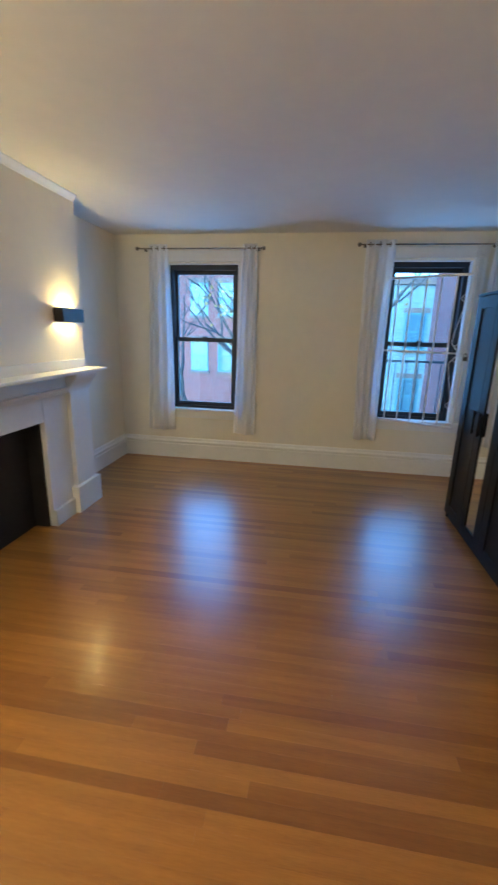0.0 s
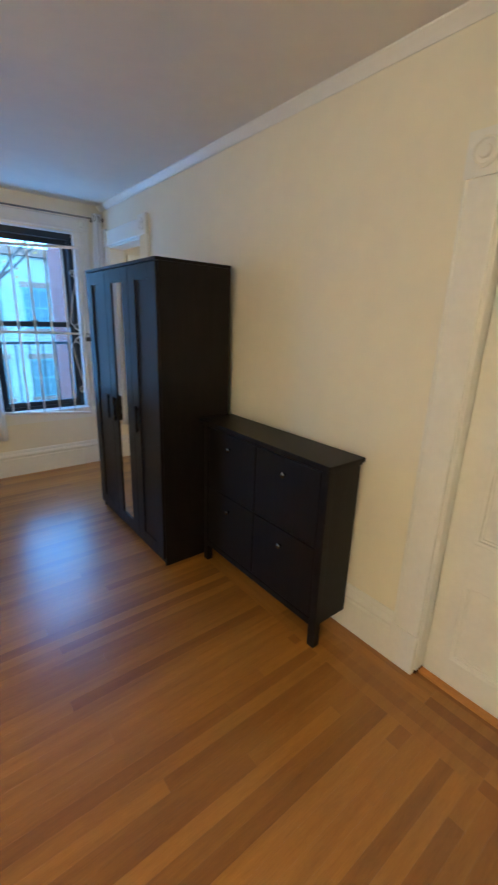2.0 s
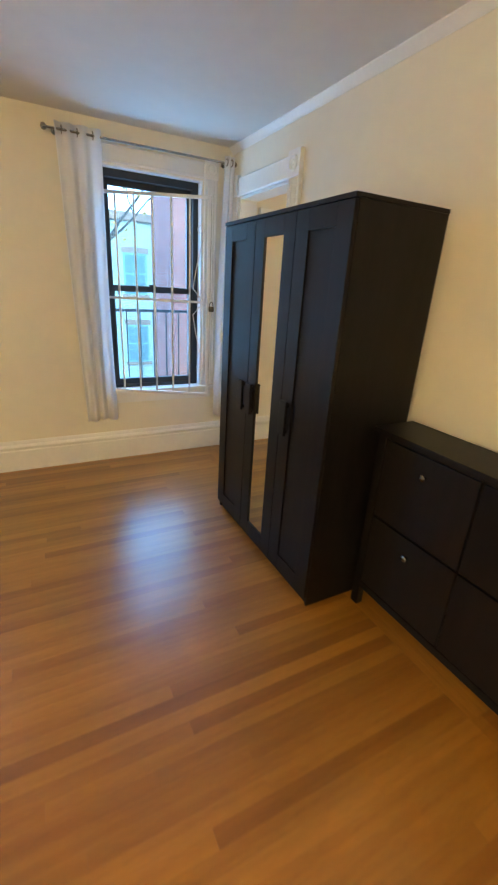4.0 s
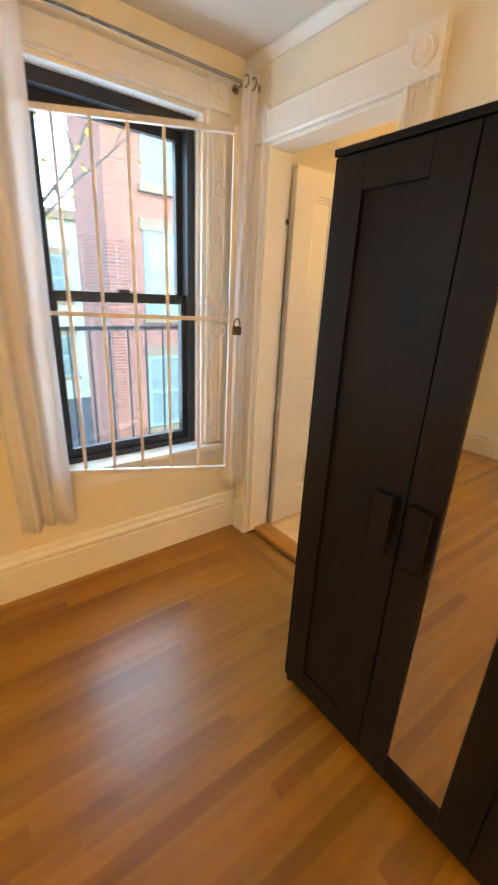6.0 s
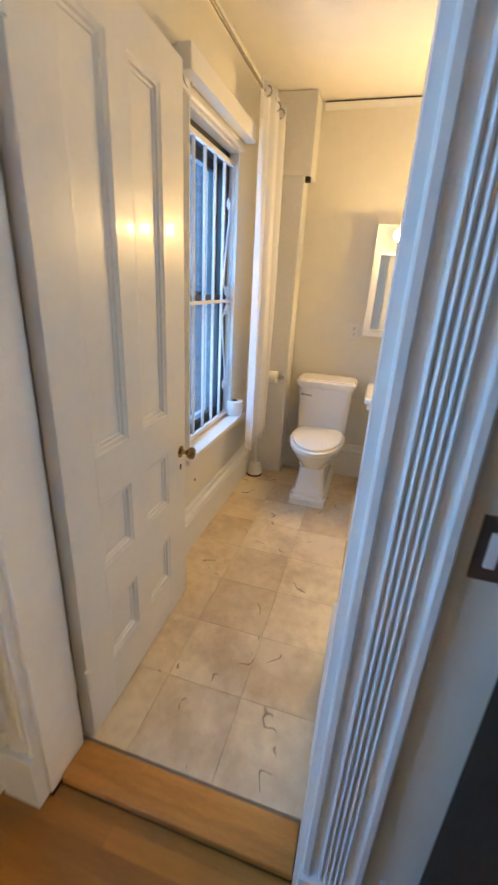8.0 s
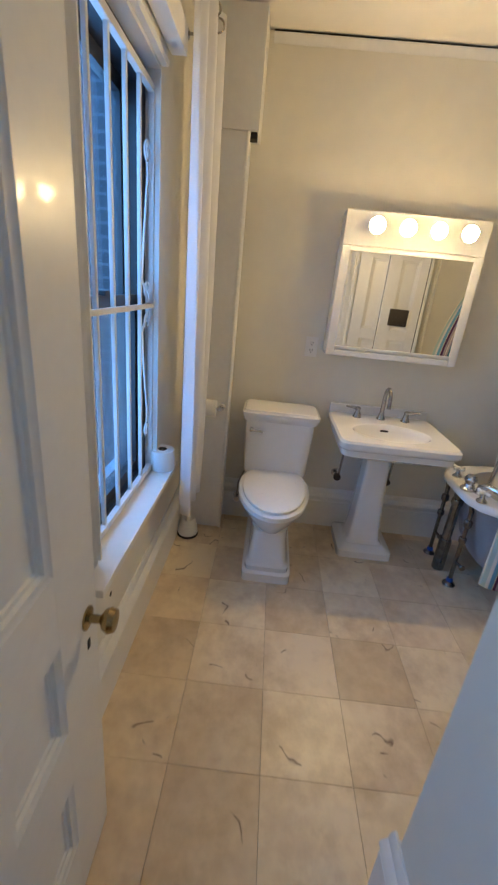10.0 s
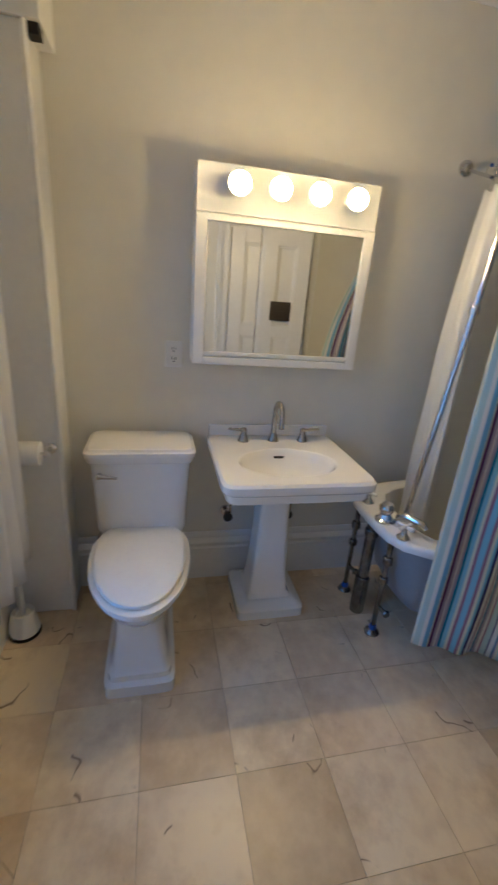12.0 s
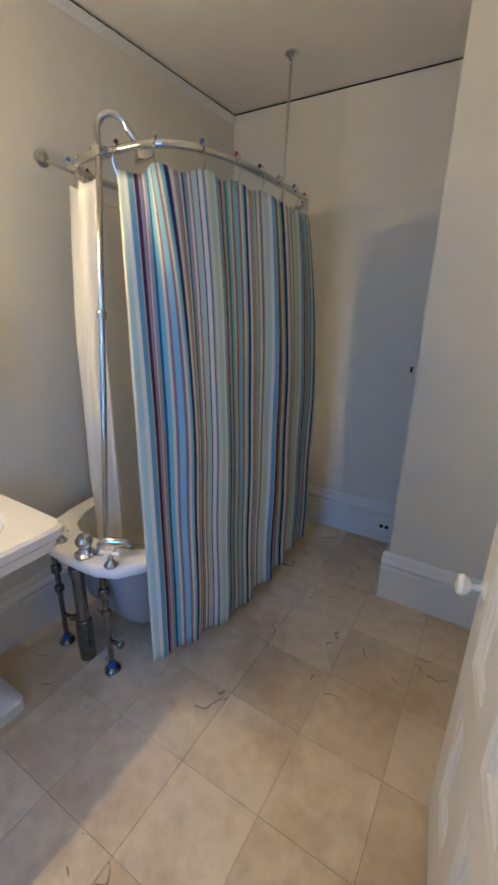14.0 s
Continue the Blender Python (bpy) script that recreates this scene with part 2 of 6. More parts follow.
GRAIN = board_mat("oak_boards_lengthwise", (0.9, 11, 11), (0.42, 0.186, 0.029), (0.265, 0.108, 0.016))
GRAINY = board_mat("oak_boards_crosswise", (11, 0.9, 11), (0.42, 0.182, 0.028), (0.285, 0.114, 0.017))
OAK = mat("threshold_oak", (0.55, 0.235, 0.048), 0.35, var=0.18, scale=3, stretch=(14, 1.5, 14), coat=0.2)
STONE = stone_mat()
GROUT = mat("grout", (0.34, 0.26, 0.18), 0.9, var=0.1, scale=20)
SUBFLOOR = mat("subfloor", (0.08, 0.035, 0.012), 0.9)
CERAMIC = mat("white_ceramic", (0.83, 0.82, 0.79), 0.08, var=0.015, scale=3, coat=0.5)
PLASTICW = mat("white_plastic", (0.80, 0.79, 0.75), 0.3, var=0.02)
ENAMEL = mat("grey_tub_enamel", (0.34, 0.34, 0.35), 0.35, var=0.06)
CHROME = mat("chrome", (0.62, 0.62, 0.63), 0.12, 1.0, var=0.1)
# Chrome with the dark surroundings under the tub in its colour; also dull knobs.
DARKCHROME = mat("darkened_chrome", (0.26, 0.25, 0.24), 0.22, 1.0, var=0.3, scale=25)
NICKEL = mat("brushed_nickel", (0.40, 0.375, 0.345), 0.26, 1.0, var=0.1)
BRASS = mat("aged_brass", (0.42, 0.30, 0.14), 0.25, 1.0, var=0.15)
PLATE = mat("brown_metal_plate", (0.20, 0.15, 0.12), 0.35, 0.7, var=0.1)
BRONZE = mat("dark_bronze", (0.055, 0.045, 0.038), 0.4, 0.6, var=0.15)
IRON = mat("white_painted_iron", (0.74, 0.72, 0.70), 0.4, var=0.06, scale=15, bump=0.1, bscale=80)
BLACKIRON = mat("black_iron", (0.02, 0.02, 0.022), 0.5, 0.3, var=0.2)
SOOT = mat("soot_black", (0.012, 0.010, 0.010), 0.7, var=0.3)
DARK = mat("dark_hole", (0.015, 0.012, 0.010), 0.8, var=0.2)
SHEER = cloth("white_sheer_cotton", (0.94, 0.94, 0.95), 0.52, 0.06)
LINER = cloth("white_liner_vinyl", (0.90, 0.89, 0.86), 0.5)
STRIPE = stripes()
PAPER = mat("white_paper", (0.85, 0.84, 0.82), 0.9, var=0.03, scale=20, bump=0.1, bscale=90)
CARD = mat("cardboard", (0.10, 0.075, 0.055), 0.9)
MIRROR = mirror_mat()
GLASS = glass_mat()
BULB = glow("bulb_glow", (1.0, 0.67, 0.29), BULB_GLOW)
FILL = glow("fill_lamp_glow", (1.0, 0.78, 0.47), FILL_GLOW)
LEDW = glow("sconce_glow", (1.0, 0.66, 0.2), SCONCE_GLOW)
BRICKR = brick_mat("red_brick", (0.30, 0.075, 0.055), (0.24, 0.14, 0.12))
BRICKG = brick_mat("pale_brick", (0.24, 0.31, 0.32), (0.34, 0.40, 0.41))
BRICKD = brick_mat("grey_wing_brick", (0.085, 0.08, 0.085), (0.15, 0.15, 0.155))
LIMEST = mat("brownstone", (0.20, 0.13, 0.10), 0.85, var=0.15)
PANEDARK = mat("far_pane", (0.10, 0.18, 0.21), 0.08, var=0.2, spec=0.5)
TEAL = mat("far_sash_paint", (0.10, 0.22, 0.24), 0.5)
ASPHALT = mat("asphalt", (0.05, 0.05, 0.052), 0.9, var=0.2)
BARK = mat("bark", (0.07, 0.055, 0.045), 0.95, var=0.3, bump=0.5, bscale=30)
LEAF = mat("yellow_leaf", (0.45, 0.26, 0.04), 0.7, var=0.3, scale=40)
REDBEAD = mat("red_bead", (0.30, 0.03, 0.03), 0.3)
BLUE = mat("blue_valve_plastic", (0.02, 0.08, 0.35), 0.4)


# ---- mesh helpers ----
def bx(bm, x0, x1, y0, y1, z0, z1, bev=0.0, seg=2):
    m = Matrix.LocRotScale(((x0 + x1) / 2, (y0 + y1) / 2, (z0 + z1) / 2), None, (abs(x1 - x0), abs(y1 - y0), abs(z1 - z0)))
    vs = bmesh.ops.create_cube(bm, size=1, matrix=m)["verts"]
    if bev:
        es = list({e for v in vs for e in v.link_edges})
        bmesh.ops.bevel(bm, geom=es, offset=bev, segments=seg, affect="EDGES", profile=0.5)
    return bm


def B(*a, **k):
    return bx(bmesh.new(), *a, **k)


def loft(bm, rings, cap0=True, cap1=True, loop=True):
    rows = [[bm.verts.new(p) for p in r] for r in rings]
    n = len(rows[0])
    for a, b in zip(rows, rows[1:]):
        for i in range(n if loop else n - 1):
            j = (i + 1) % n
            bm.faces.new((a[i], a[j], b[j], b[i]))
    if cap0:
        bm.faces.new(rows[0][::-1])
    if cap1:
        bm.faces.new(rows[-1])
    return bm


def circle(c, u, v, r, n):
    return [Vector(c) + r * (math.cos(2 * math.pi * k / n) * u + math.sin(2 * math.pi * k / n) * v) for k in range(n)]


def tube(bm, pts, r, n=8, closed=False, caps=True):
    pts = [Vector(p) for p in pts]
    rings, ref = [], None
    m = len(pts)
    for i, p in enumerate(pts):
        a = pts[i - 1] if (i or closed) else p
        b = pts[(i + 1) % m] if (i < m - 1 or closed) else p
        d = (b - a).normalized()
        if ref is None:
            ref = Vector((0, 0, 1)) if abs(d.z) < 0.9 else Vector((1, 0, 0))
        u = d.cross(ref).normalized()
        v = d.cross(u).normalized()
        ref = -v if v.dot(ref) < 0 else v
        u = d.cross(ref).normalized()
        v = d.cross(u).normalized()
        rad = r[i] if isinstance(r, (list, tuple)) else r
        rings.append(circle(p, u, v, rad, n))
    if closed:
        rings.append(rings[0])
        return loft(bm, rings, False, False)
    return loft(bm, rings, caps, caps)


def lathe(bm, prof, c, axis=(0, 0, 1), n=16):
    """prof: (radius, distance along the axis) pairs."""
    ax = Vector(axis).normalized()
    ref = Vector((0, 0, 1)) if abs(ax.z) < 0.9 else Vector((1, 0, 0))
    u = ax.cross(ref).normalized()
    v = ax.cross(u).normalized()
    return loft(bm, [circle(Vector(c) + ax * h, u, v, max(r, 1e-4), n) for r, h in prof])


def prism(bm, poly, place):
    """A 2D outline between two ends: place(px, py, end) gives the corner at end 0 or 1."""
    return loft(bm, [[place(a, b, e) for a, b in poly] for e in (0, 1)])


ROOT = {}


def finish(bm, name, material, smooth=True):
    bmesh.ops.recalc_face_normals(bm, faces=bm.faces)
    me = bpy.data.meshes.new(name)
    bm.to_mesh(me)
    bm.free()
    me.materials.append(material)
    if smooth:
        me.shade_smooth()
        me.set_sharp_from_angle(angle=radians(38))
    return me


def thing(name, label, category, loc=(0, 0, 0), rz=0.0, group="", kind="", local=False):
    ob = new(name)
    ob.empty_display_size = 0.05
    ob.matrix_world = pose(*loc, 0, 0, rz)
    ROOT[ob.name] = Vector((0, 0, 0)) if local else Vector(loc)
    return tagged(ob, label, category, group, kind)


def part(name, bm, material, parent, label=""):
    o = ROOT[parent.name]
    bmesh.ops.translate(bm, verts=bm.verts, vec=-o)
    ob = new(name, finish(bm, name, material))
    ob.parent = parent
    ROOT[ob.name] = o
    if name != "cloth":
        ob.modifiers.new("flat_faces", "WEIGHTED_NORMAL").keep_sharp = True
    return tagged(ob, label)


def solid(name, bm, material, label="", category="", kind="", group=""):
    return tagged(new(name, finish(bm, name, material)), label, category, group, kind)

# ---- plan ----
EX = 0.05          # face of the bedroom's east wall
EXB = 0.20         # its other face, towards the bathroom
NY = 0.40          # bedroom window wall
BY = 0.365         # bathroom window wall
FX = 2.78          # bathroom's far wall
WX = -4.13         # alcove wall beside the chimney breast
SY = -5.70         # bedroom's back wall
CZ = 2.66          # bathroom ceiling
RZ0 = 2.61         # bedroom ceiling
BZ = 0.018         # bathroom floor
W1 = (-3.50, -2.66, 0.64, 2.31)
W2 = (-1.04, -0.215, 0.64, 2.345)
W3 = (1.325, 2.045, 0.655, 2.20)
DOOR = (-0.545, 0.235, 2.235)     # bathroom doorway: y from, y to, height


# ---- setting ----
bm = bmesh.new()
bx(bm, WX - 0.2, W1[0], NY, NY + 0.30, 0, CZ)
bx(bm, W1[0], W1[1], NY, NY + 0.30, 0, W1[2] - 0.03)
bx(bm, W1[0], W1[1], NY, NY + 0.30, W1[3], CZ)
bx(bm, W1[1], W2[0], NY, NY + 0.30, 0, CZ)
bx(bm, W2[0], W2[1], NY, NY + 0.30, 0, W2[2] - 0.03)
bx(bm, W2[0], W2[1], NY, NY + 0.30, W2[3], CZ)
bx(bm, W2[1], EX + 0.07, NY, NY + 0.30, 0, CZ)
solid("wall_north", bm, WALL, "cream painted wall with two windows", "wall", "structure")
bm = bmesh.new()
bx(bm, EX + 0.07, W3[0], BY, NY + 0.16, 0, CZ)
bx(bm, W3[0], W3[1], BY, NY + 0.16, 0, W3[2] - 0.03)
bx(bm, W3[0], W3[1], BY, NY + 0.16, W3[3], CZ)
bx(bm, W3[1], FX + 0.15, BY, NY + 0.16, 0, CZ)
solid("wall_bath_north", bm, BATHWALL, "pale painted bathroom wall under a window", "wall", "structure")
D2 = (-4.195, -3.375, 2.085)
bm = bmesh.new()
bx(bm, EX, EXB, DOOR[1], BY, 0, CZ)
bx(bm, EX, EXB, DOOR[0], DOOR[1], DOOR[2], CZ)
bx(bm, EX, EXB, D2[1], DOOR[0], 0, CZ)
bx(bm, EX, EXB, D2[0], D2[1], D2[2], CZ)
bx(bm, EX, EXB, SY, D2[0], 0, CZ)
solid("wall_east", bm, WALL, "cream painted wall with two doorways", "wall", "structure")
solid("wall_far", B(FX, FX + 0.15, -3.15, BY, 0, CZ), BATHWALL, "pale painted bathroom wall behind the basin", "wall", "structure")
solid("wall_bath_south", B(1.24, FX, -3.15, -3.0, 0, CZ), BATHWALL, "pale painted wall beyond the tub", "wall", "structure")
CD = (-1.50, -0.84, 1.985)       # closet door opening
bm = bmesh.new()
bx(bm, EXB, 0.88, -0.70, -0.56, 0, CZ)
bx(bm, 0.74, 0.88, CD[1], -0.70, 0, CZ)
bx(bm, 0.74, 0.88, CD[0], CD[1], CD[2], CZ)
bx(bm, 0.74, 0.88, -2.58, CD[0], 0, CZ)
bx(bm, 0.88, 1.39, -2.58, -2.43, 0, CZ)
bx(bm, 1.24, 1.39, -3.0, -2.58, 0, CZ)
solid("wall_closet", bm, BATHWALL, "pale painted closet walls with a corner", "wall", "structure")
solid("wall_closet_back", B(EXB, 0.74, -2.58, -2.45, 0, CZ), BATHWALL, "plain closet end wall", "wall", "structure")
solid("wall_landing", B(EXB + 0.001, EXB + 0.12, SY - 0.2, -3.15, 0, CZ), WALL, "plain wall behind the closed door", "wall", "structure")
solid("wall_service", B(EXB, 1.24, -3.15, -3.0, 0, CZ), BATHWALL, "plain wall closing the space behind the closet", "wall", "structure")
solid("wall_west", B(WX - 0.2, WX, SY, NY, 0, CZ), WALL, "cream painted alcove wall", "wall", "structure")
solid("wall_south", B(WX - 0.2, EXB, SY - 0.2, SY, 0, CZ), WALL, "cream painted back wall", "wall", "structure")
solid("ceiling", B(WX - 0.2, EX + 0.07, SY - 0.2, NY + 0.3, RZ0, CZ + 0.12), CEIL, "plain off-white plaster ceiling", "ceiling", "structure")
solid("ceiling_bath", B(EX + 0.07, FX + 0.15, -3.2, NY + 0.16, CZ + 0.004, CZ + 0.12), CEIL, "off-white bathroom ceiling", "ceiling", "structure")
# chimney breast with the fire opening
FO = (-2.75, -1.67, 0.87)
CHY = (-3.45, -0.97)
CHX = -3.80
bm = bmesh.new()
bx(bm, WX, CHX, FO[1], CHY[1], 0, CZ)
bx(bm, WX, CHX, FO[0], FO[1], FO[2], CZ)
bx(bm, WX, CHX, CHY[0], FO[0], 0, CZ)
solid("chimney_breast", bm, WALL, "cream painted chimney breast", "wall", "structure")


def run(profile, x0, y0, x1, y1, nx, ny, name, material, label, z=0.0, kind="structure", cat="trim"):
    """A moulding of a given (out, up) outline along a wall from one point to another; n points into the room."""
    bmm = prism(bmesh.new(), profile, lambda o, u, e: Vector(((x0, x1)[e] + o * nx, (y0, y1)[e] + o * ny, z + u)))
    return solid(name, bmm, material, label, cat, kind)


BASE = [(0, 0), (0.026, 0), (0.026, 0.172), (0.019, 0.180), (0.019, 0.190), (0.032, 0.197), (0.035, 0.207), (0.030, 0.218), (0.016, 0.228), (0.014, 0.246), (0.006, 0.257), (0, 0.257)]
CROWN = [(0, 0), (0, -0.05), (0.006, -0.05), (0.009, -0.04), (0.02, -0.03), (0.03, -0.014), (0.036, -0.008), (0.036, 0)]
for a in [(WX, NY, EX, NY, 0, -1), (EX, -0.72, EX, -3.25, -1, 0), (EX, -4.37, EX, SY, -1, 0), (WX, NY, WX, CHY[1], 1, 0), (WX, SY, WX, CHY[0], 1, 0), (WX, SY, EX, SY, 0, 1)]:
    run(BASE, *a, "baseboard", TRIM, "tall white painted moulded baseboard")
BASEB = [(o, u * 1.08) for o, u in BASE]
for a in [(1.0, BY, 2.59, BY, 0, -1), (FX, 0.09, FX, -3.0, -1, 0), (FX, -3.0, 1.39, -3.0, 0, 1), (1.39, -3.0, 1.39, -2.43, 1, 0), (1.418, -2.43, 0.88, -2.43, 0, 1), (0.88, -2.43, 0.88, CD[0] - 0.1, 1, 0), (0.88, CD[1] + 0.1, 0.88, -0.56, 1, 0), (0.908, -0.56, EXB + 0.04, -0.56, 0, 1)]:
    run(BASEB, *a, "baseboard", TRIM, "tall white bathroom baseboard", z=BZ)
for a in [(EX, NY, EX, SY, -1, 0), (CHX, CHY[1], CHX, CHY[0], 1, 0), (WX, SY, EX, SY, 0, 1)]:
    run(CROWN, *a, "crown_moulding", TRIM, "narrow white crown moulding", z=RZ0)
for a in [(FX, 0.02, FX, -3.0, -1, 0), (EXB, BY, FX - 0.19, BY, 0, -1)]:
    run([(o * 0.4, u * 0.8 - 0.008) for o, u in CROWN], *a, "crown_moulding", TRIM, "narrow crown moulding with a gap above", z=CZ)
# open joint under the bathroom ceiling
solid("ceiling_joint", B(FX - 0.006, FX, -3.0, 0.02, CZ - 0.003, CZ + 0.002), DARK, "dark open joint under the ceiling", "trim", "structure")
solid("ceiling_joint", B(1.39, FX - 0.006, -3.0, -2.994, CZ - 0.003, CZ + 0.002), DARK, "dark open joint under the ceiling", "trim", "structure")


def flutes(w, t, n=5):
    """Outline of a casing, across and out: rounded back bands, flat margins and a reeded middle."""
    pts = [(0, 0), (0, t * 0.85), (0.004, t), (w * 0.12, t), (w * 0.15, t * 0.62), (w * 0.20, t * 0.55)]
    a, b = w * 0.28, w * 0.72
    for k in range(n):
        c0, c1 = a + (b - a) * k / n, a + (b - a) * (k + 1) / n
        q = (c1 - c0) / 6
        pts += [(c0 + q * 0.4, t * 0.55), (c0 + q * 1.4, t * 0.86), (c0 + q * 3, t * 0.95), (c1 - q * 1.4, t * 0.86), (c1 - q * 0.4, t * 0.55)]
    return pts + [(w * 0.80, t * 0.55), (w * 0.85, t * 0.62), (w * 0.88, t), (w - 0.004, t), (w, t * 0.85), (w, 0)]


def casing_set(name, horizontal, wall, sign, a, b, z0, z1, w=0.135, t=0.026, plinth=True, left=True, right=True, label="white fluted door casing with corner blocks", reeds=5):
    """Casing round an opening a..b on the wall plane; horizontal: the axis along the wall ('x' or 'y'); sign: into the room."""
    def P(s, o, z):
        return Vector((s, wall + sign * o, z)) if horizontal == "x" else Vector((wall + sign * o, s, z))
    def box(s0, s1, o, za, zb, bev=0.003):
        p, q = P(s0, 0, za), P(s1, o, zb)
        return B(min(p.x, q.x), max(p.x, q.x), min(p.y, q.y), max(p.y, q.y), za, zb, bev=bev)
    th = thing(name, label, "casing", tuple(P((a + b) / 2, 0, z0)), kind="structure")
    prof = flutes(w, t, reeds) if reeds else [(0, 0), (0, t * 0.8), (0.006, t), (w * 0.7, t), (w * 0.76, t * 0.8), (w - 0.012, t * 0.8), (w - 0.006, t * 1.15), (w, t), (w, 0)]
    zb = z0 + (0.21 if plinth else 0)
    for ok, s in ((left, a - w), (right, b)):
        if not ok:
            continue
        part("upright", prism(bmesh.new(), prof, lambda px, py, e: P(s + px, py, (zb, z1)[e])), TRIM, th)
        if plinth:
            part("plinth_block", box(s - 0.006, s + w + 0.006, t + 0.010, z0, zb), TRIM, th)
        blk = part("corner_block", box(s - 0.004, s + w + 0.004, t + 0.008, z1, z1 + w + 0.02), TRIM, th)
        d = P(0, 1, 0) - P(0, 0, 0)
        part("rosette", lathe(bmesh.new(), [(0.048, 0), (0.048, 0.006), (0.040, 0.010), (0.034, 0.004), (0.022, 0.004), (0.018, 0.012), (0.001, 0.014)], P(s + w / 2, t + 0.0079, z1 + w / 2 + 0.01), d, 20), TRIM, blk)
    flat = [(0, 0), (0, t * 0.9), (0.012, t * 1.1), (0.022, t * 0.8), (w - 0.02, t * 0.8), (w - 0.008, t), (w, t * 0.7), (w, 0)]
    part("head", prism(bmesh.new(), flat, lambda px, py, e: P((a, b)[e], py, z1 + px)), TRIM, th)
    return th


casing_set("casing_bath_door", "y", EX, -1, DOOR[0], DOOR[1], 0, DOOR[2], right=False)
# the far upright stands in the corner, squeezed by the window curtain
_c = thing("casing_corner", "white narrow door casing in the corner", "casing", (EX, 0.3, 0), kind="structure")
part("upright", prism(bmesh.new(), flutes(0.12, 0.026, 4), lambda px, py, e: Vector((EX - py, DOOR[1] + px, (0.21, DOOR[2])[e]))), TRIM, _c)
part("plinth_block", B(EX - 0.04, EX, DOOR[1] - 0.004, DOOR[1] + 0.128, 0, 0.21, bev=0.004), TRIM, _c)
part("corner_block", B(EX - 0.034, EX, DOOR[1] - 0.004, DOOR[1] + 0.128, DOOR[2], DOOR[2] + 0.155, bev=0.003), TRIM, _c)
casing_set("casing_door", "y", EX, -1, D2[0], D2[1], 0, D2[2], w=0.125, t=0.018, label="white door casing beside the shoe cabinet", reeds=0)
casing_set("casing_closet", "y", 0.88, 1, CD[0], CD[1], BZ, CD[2], w=0.09, t=0.018, label="white closet door casing")
casing_set("casing_bath_window", "x", BY, -1, W3[0] + 0.0, W3[1], W3[2] + 0.02, W3[3], w=0.10, t=0.03, plinth=False, right=False, label="white fluted window casing")
for w in (W1, W2):
    casing_set("casing_window", "x", NY, -1, w[0] - 0.01, w[1] + 0.01, w[2] + 0.012, w[3] + 0.01, w=0.115, t=0.02, plinth=False, label="white window casing behind thin curtains")

# jambs of the two doorways
for y0, y1, h, xa, xb in ((DOOR[0], DOOR[1], DOOR[2], EX, EXB), (CD[0], CD[1], CD[2], 0.74, 0.88), (D2[0], D2[1], D2[2], EX, EXB)):
    j = thing("door_jamb", "white painted door jamb", "jamb", (xb, (y0 + y1) / 2, 0), kind="structure")
    part("side", B(xa + 0.001, xb + 0.001, y0, y0 + 0.016, BZ, h - 0.016), TRIM, j)
    part("side", B(xa + 0.001, xb + 0.001, y1 - 0.016, y1, BZ, h - 0.016), TRIM, j)
    part("head", B(xa + 0.001, xb + 0.001, y0, y1, h - 0.016, h), TRIM, j)
# latch keeps
switch = thing("switch_plate", "dark bronze switch plate on the wall beside the casing", "switch", (EX - 0.01, -0.73, 1.17))
part("plate", B(EX - 0.005, EX, -0.752, -0.706, 1.115, 1.225, bev=0.002), PLATE, switch)
part("toggle", B(EX - 0.010, EX - 0.005, -0.737, -0.721, 1.140, 1.200, bev=0.002), PLASTICW, switch, "pale rocker")
keep = thing("latch_keep", "small dark latch on the door frame", "latch", (EXB, 0.235, 1.9))
part("keep", B(EXB - 0.012, EXB + 0.004, 0.211, 0.219, 1.893, 1.92, bev=0.002), BRONZE, keep)
solid("threshold", B(0.088, EXB + 0.01, DOOR[0] + 0.017, DOOR[1] - 0.017, 0.0, 0.036, bev=0.008), OAK, "worn oak door threshold", "threshold", "structure")
solid("threshold", B(EX + 0.0212, EXB, D2[0] + 0.017, D2[1] - 0.017, -0.004, 0.012, bev=0.003), OAK, "dark oak door threshold", "threshold", "structure")


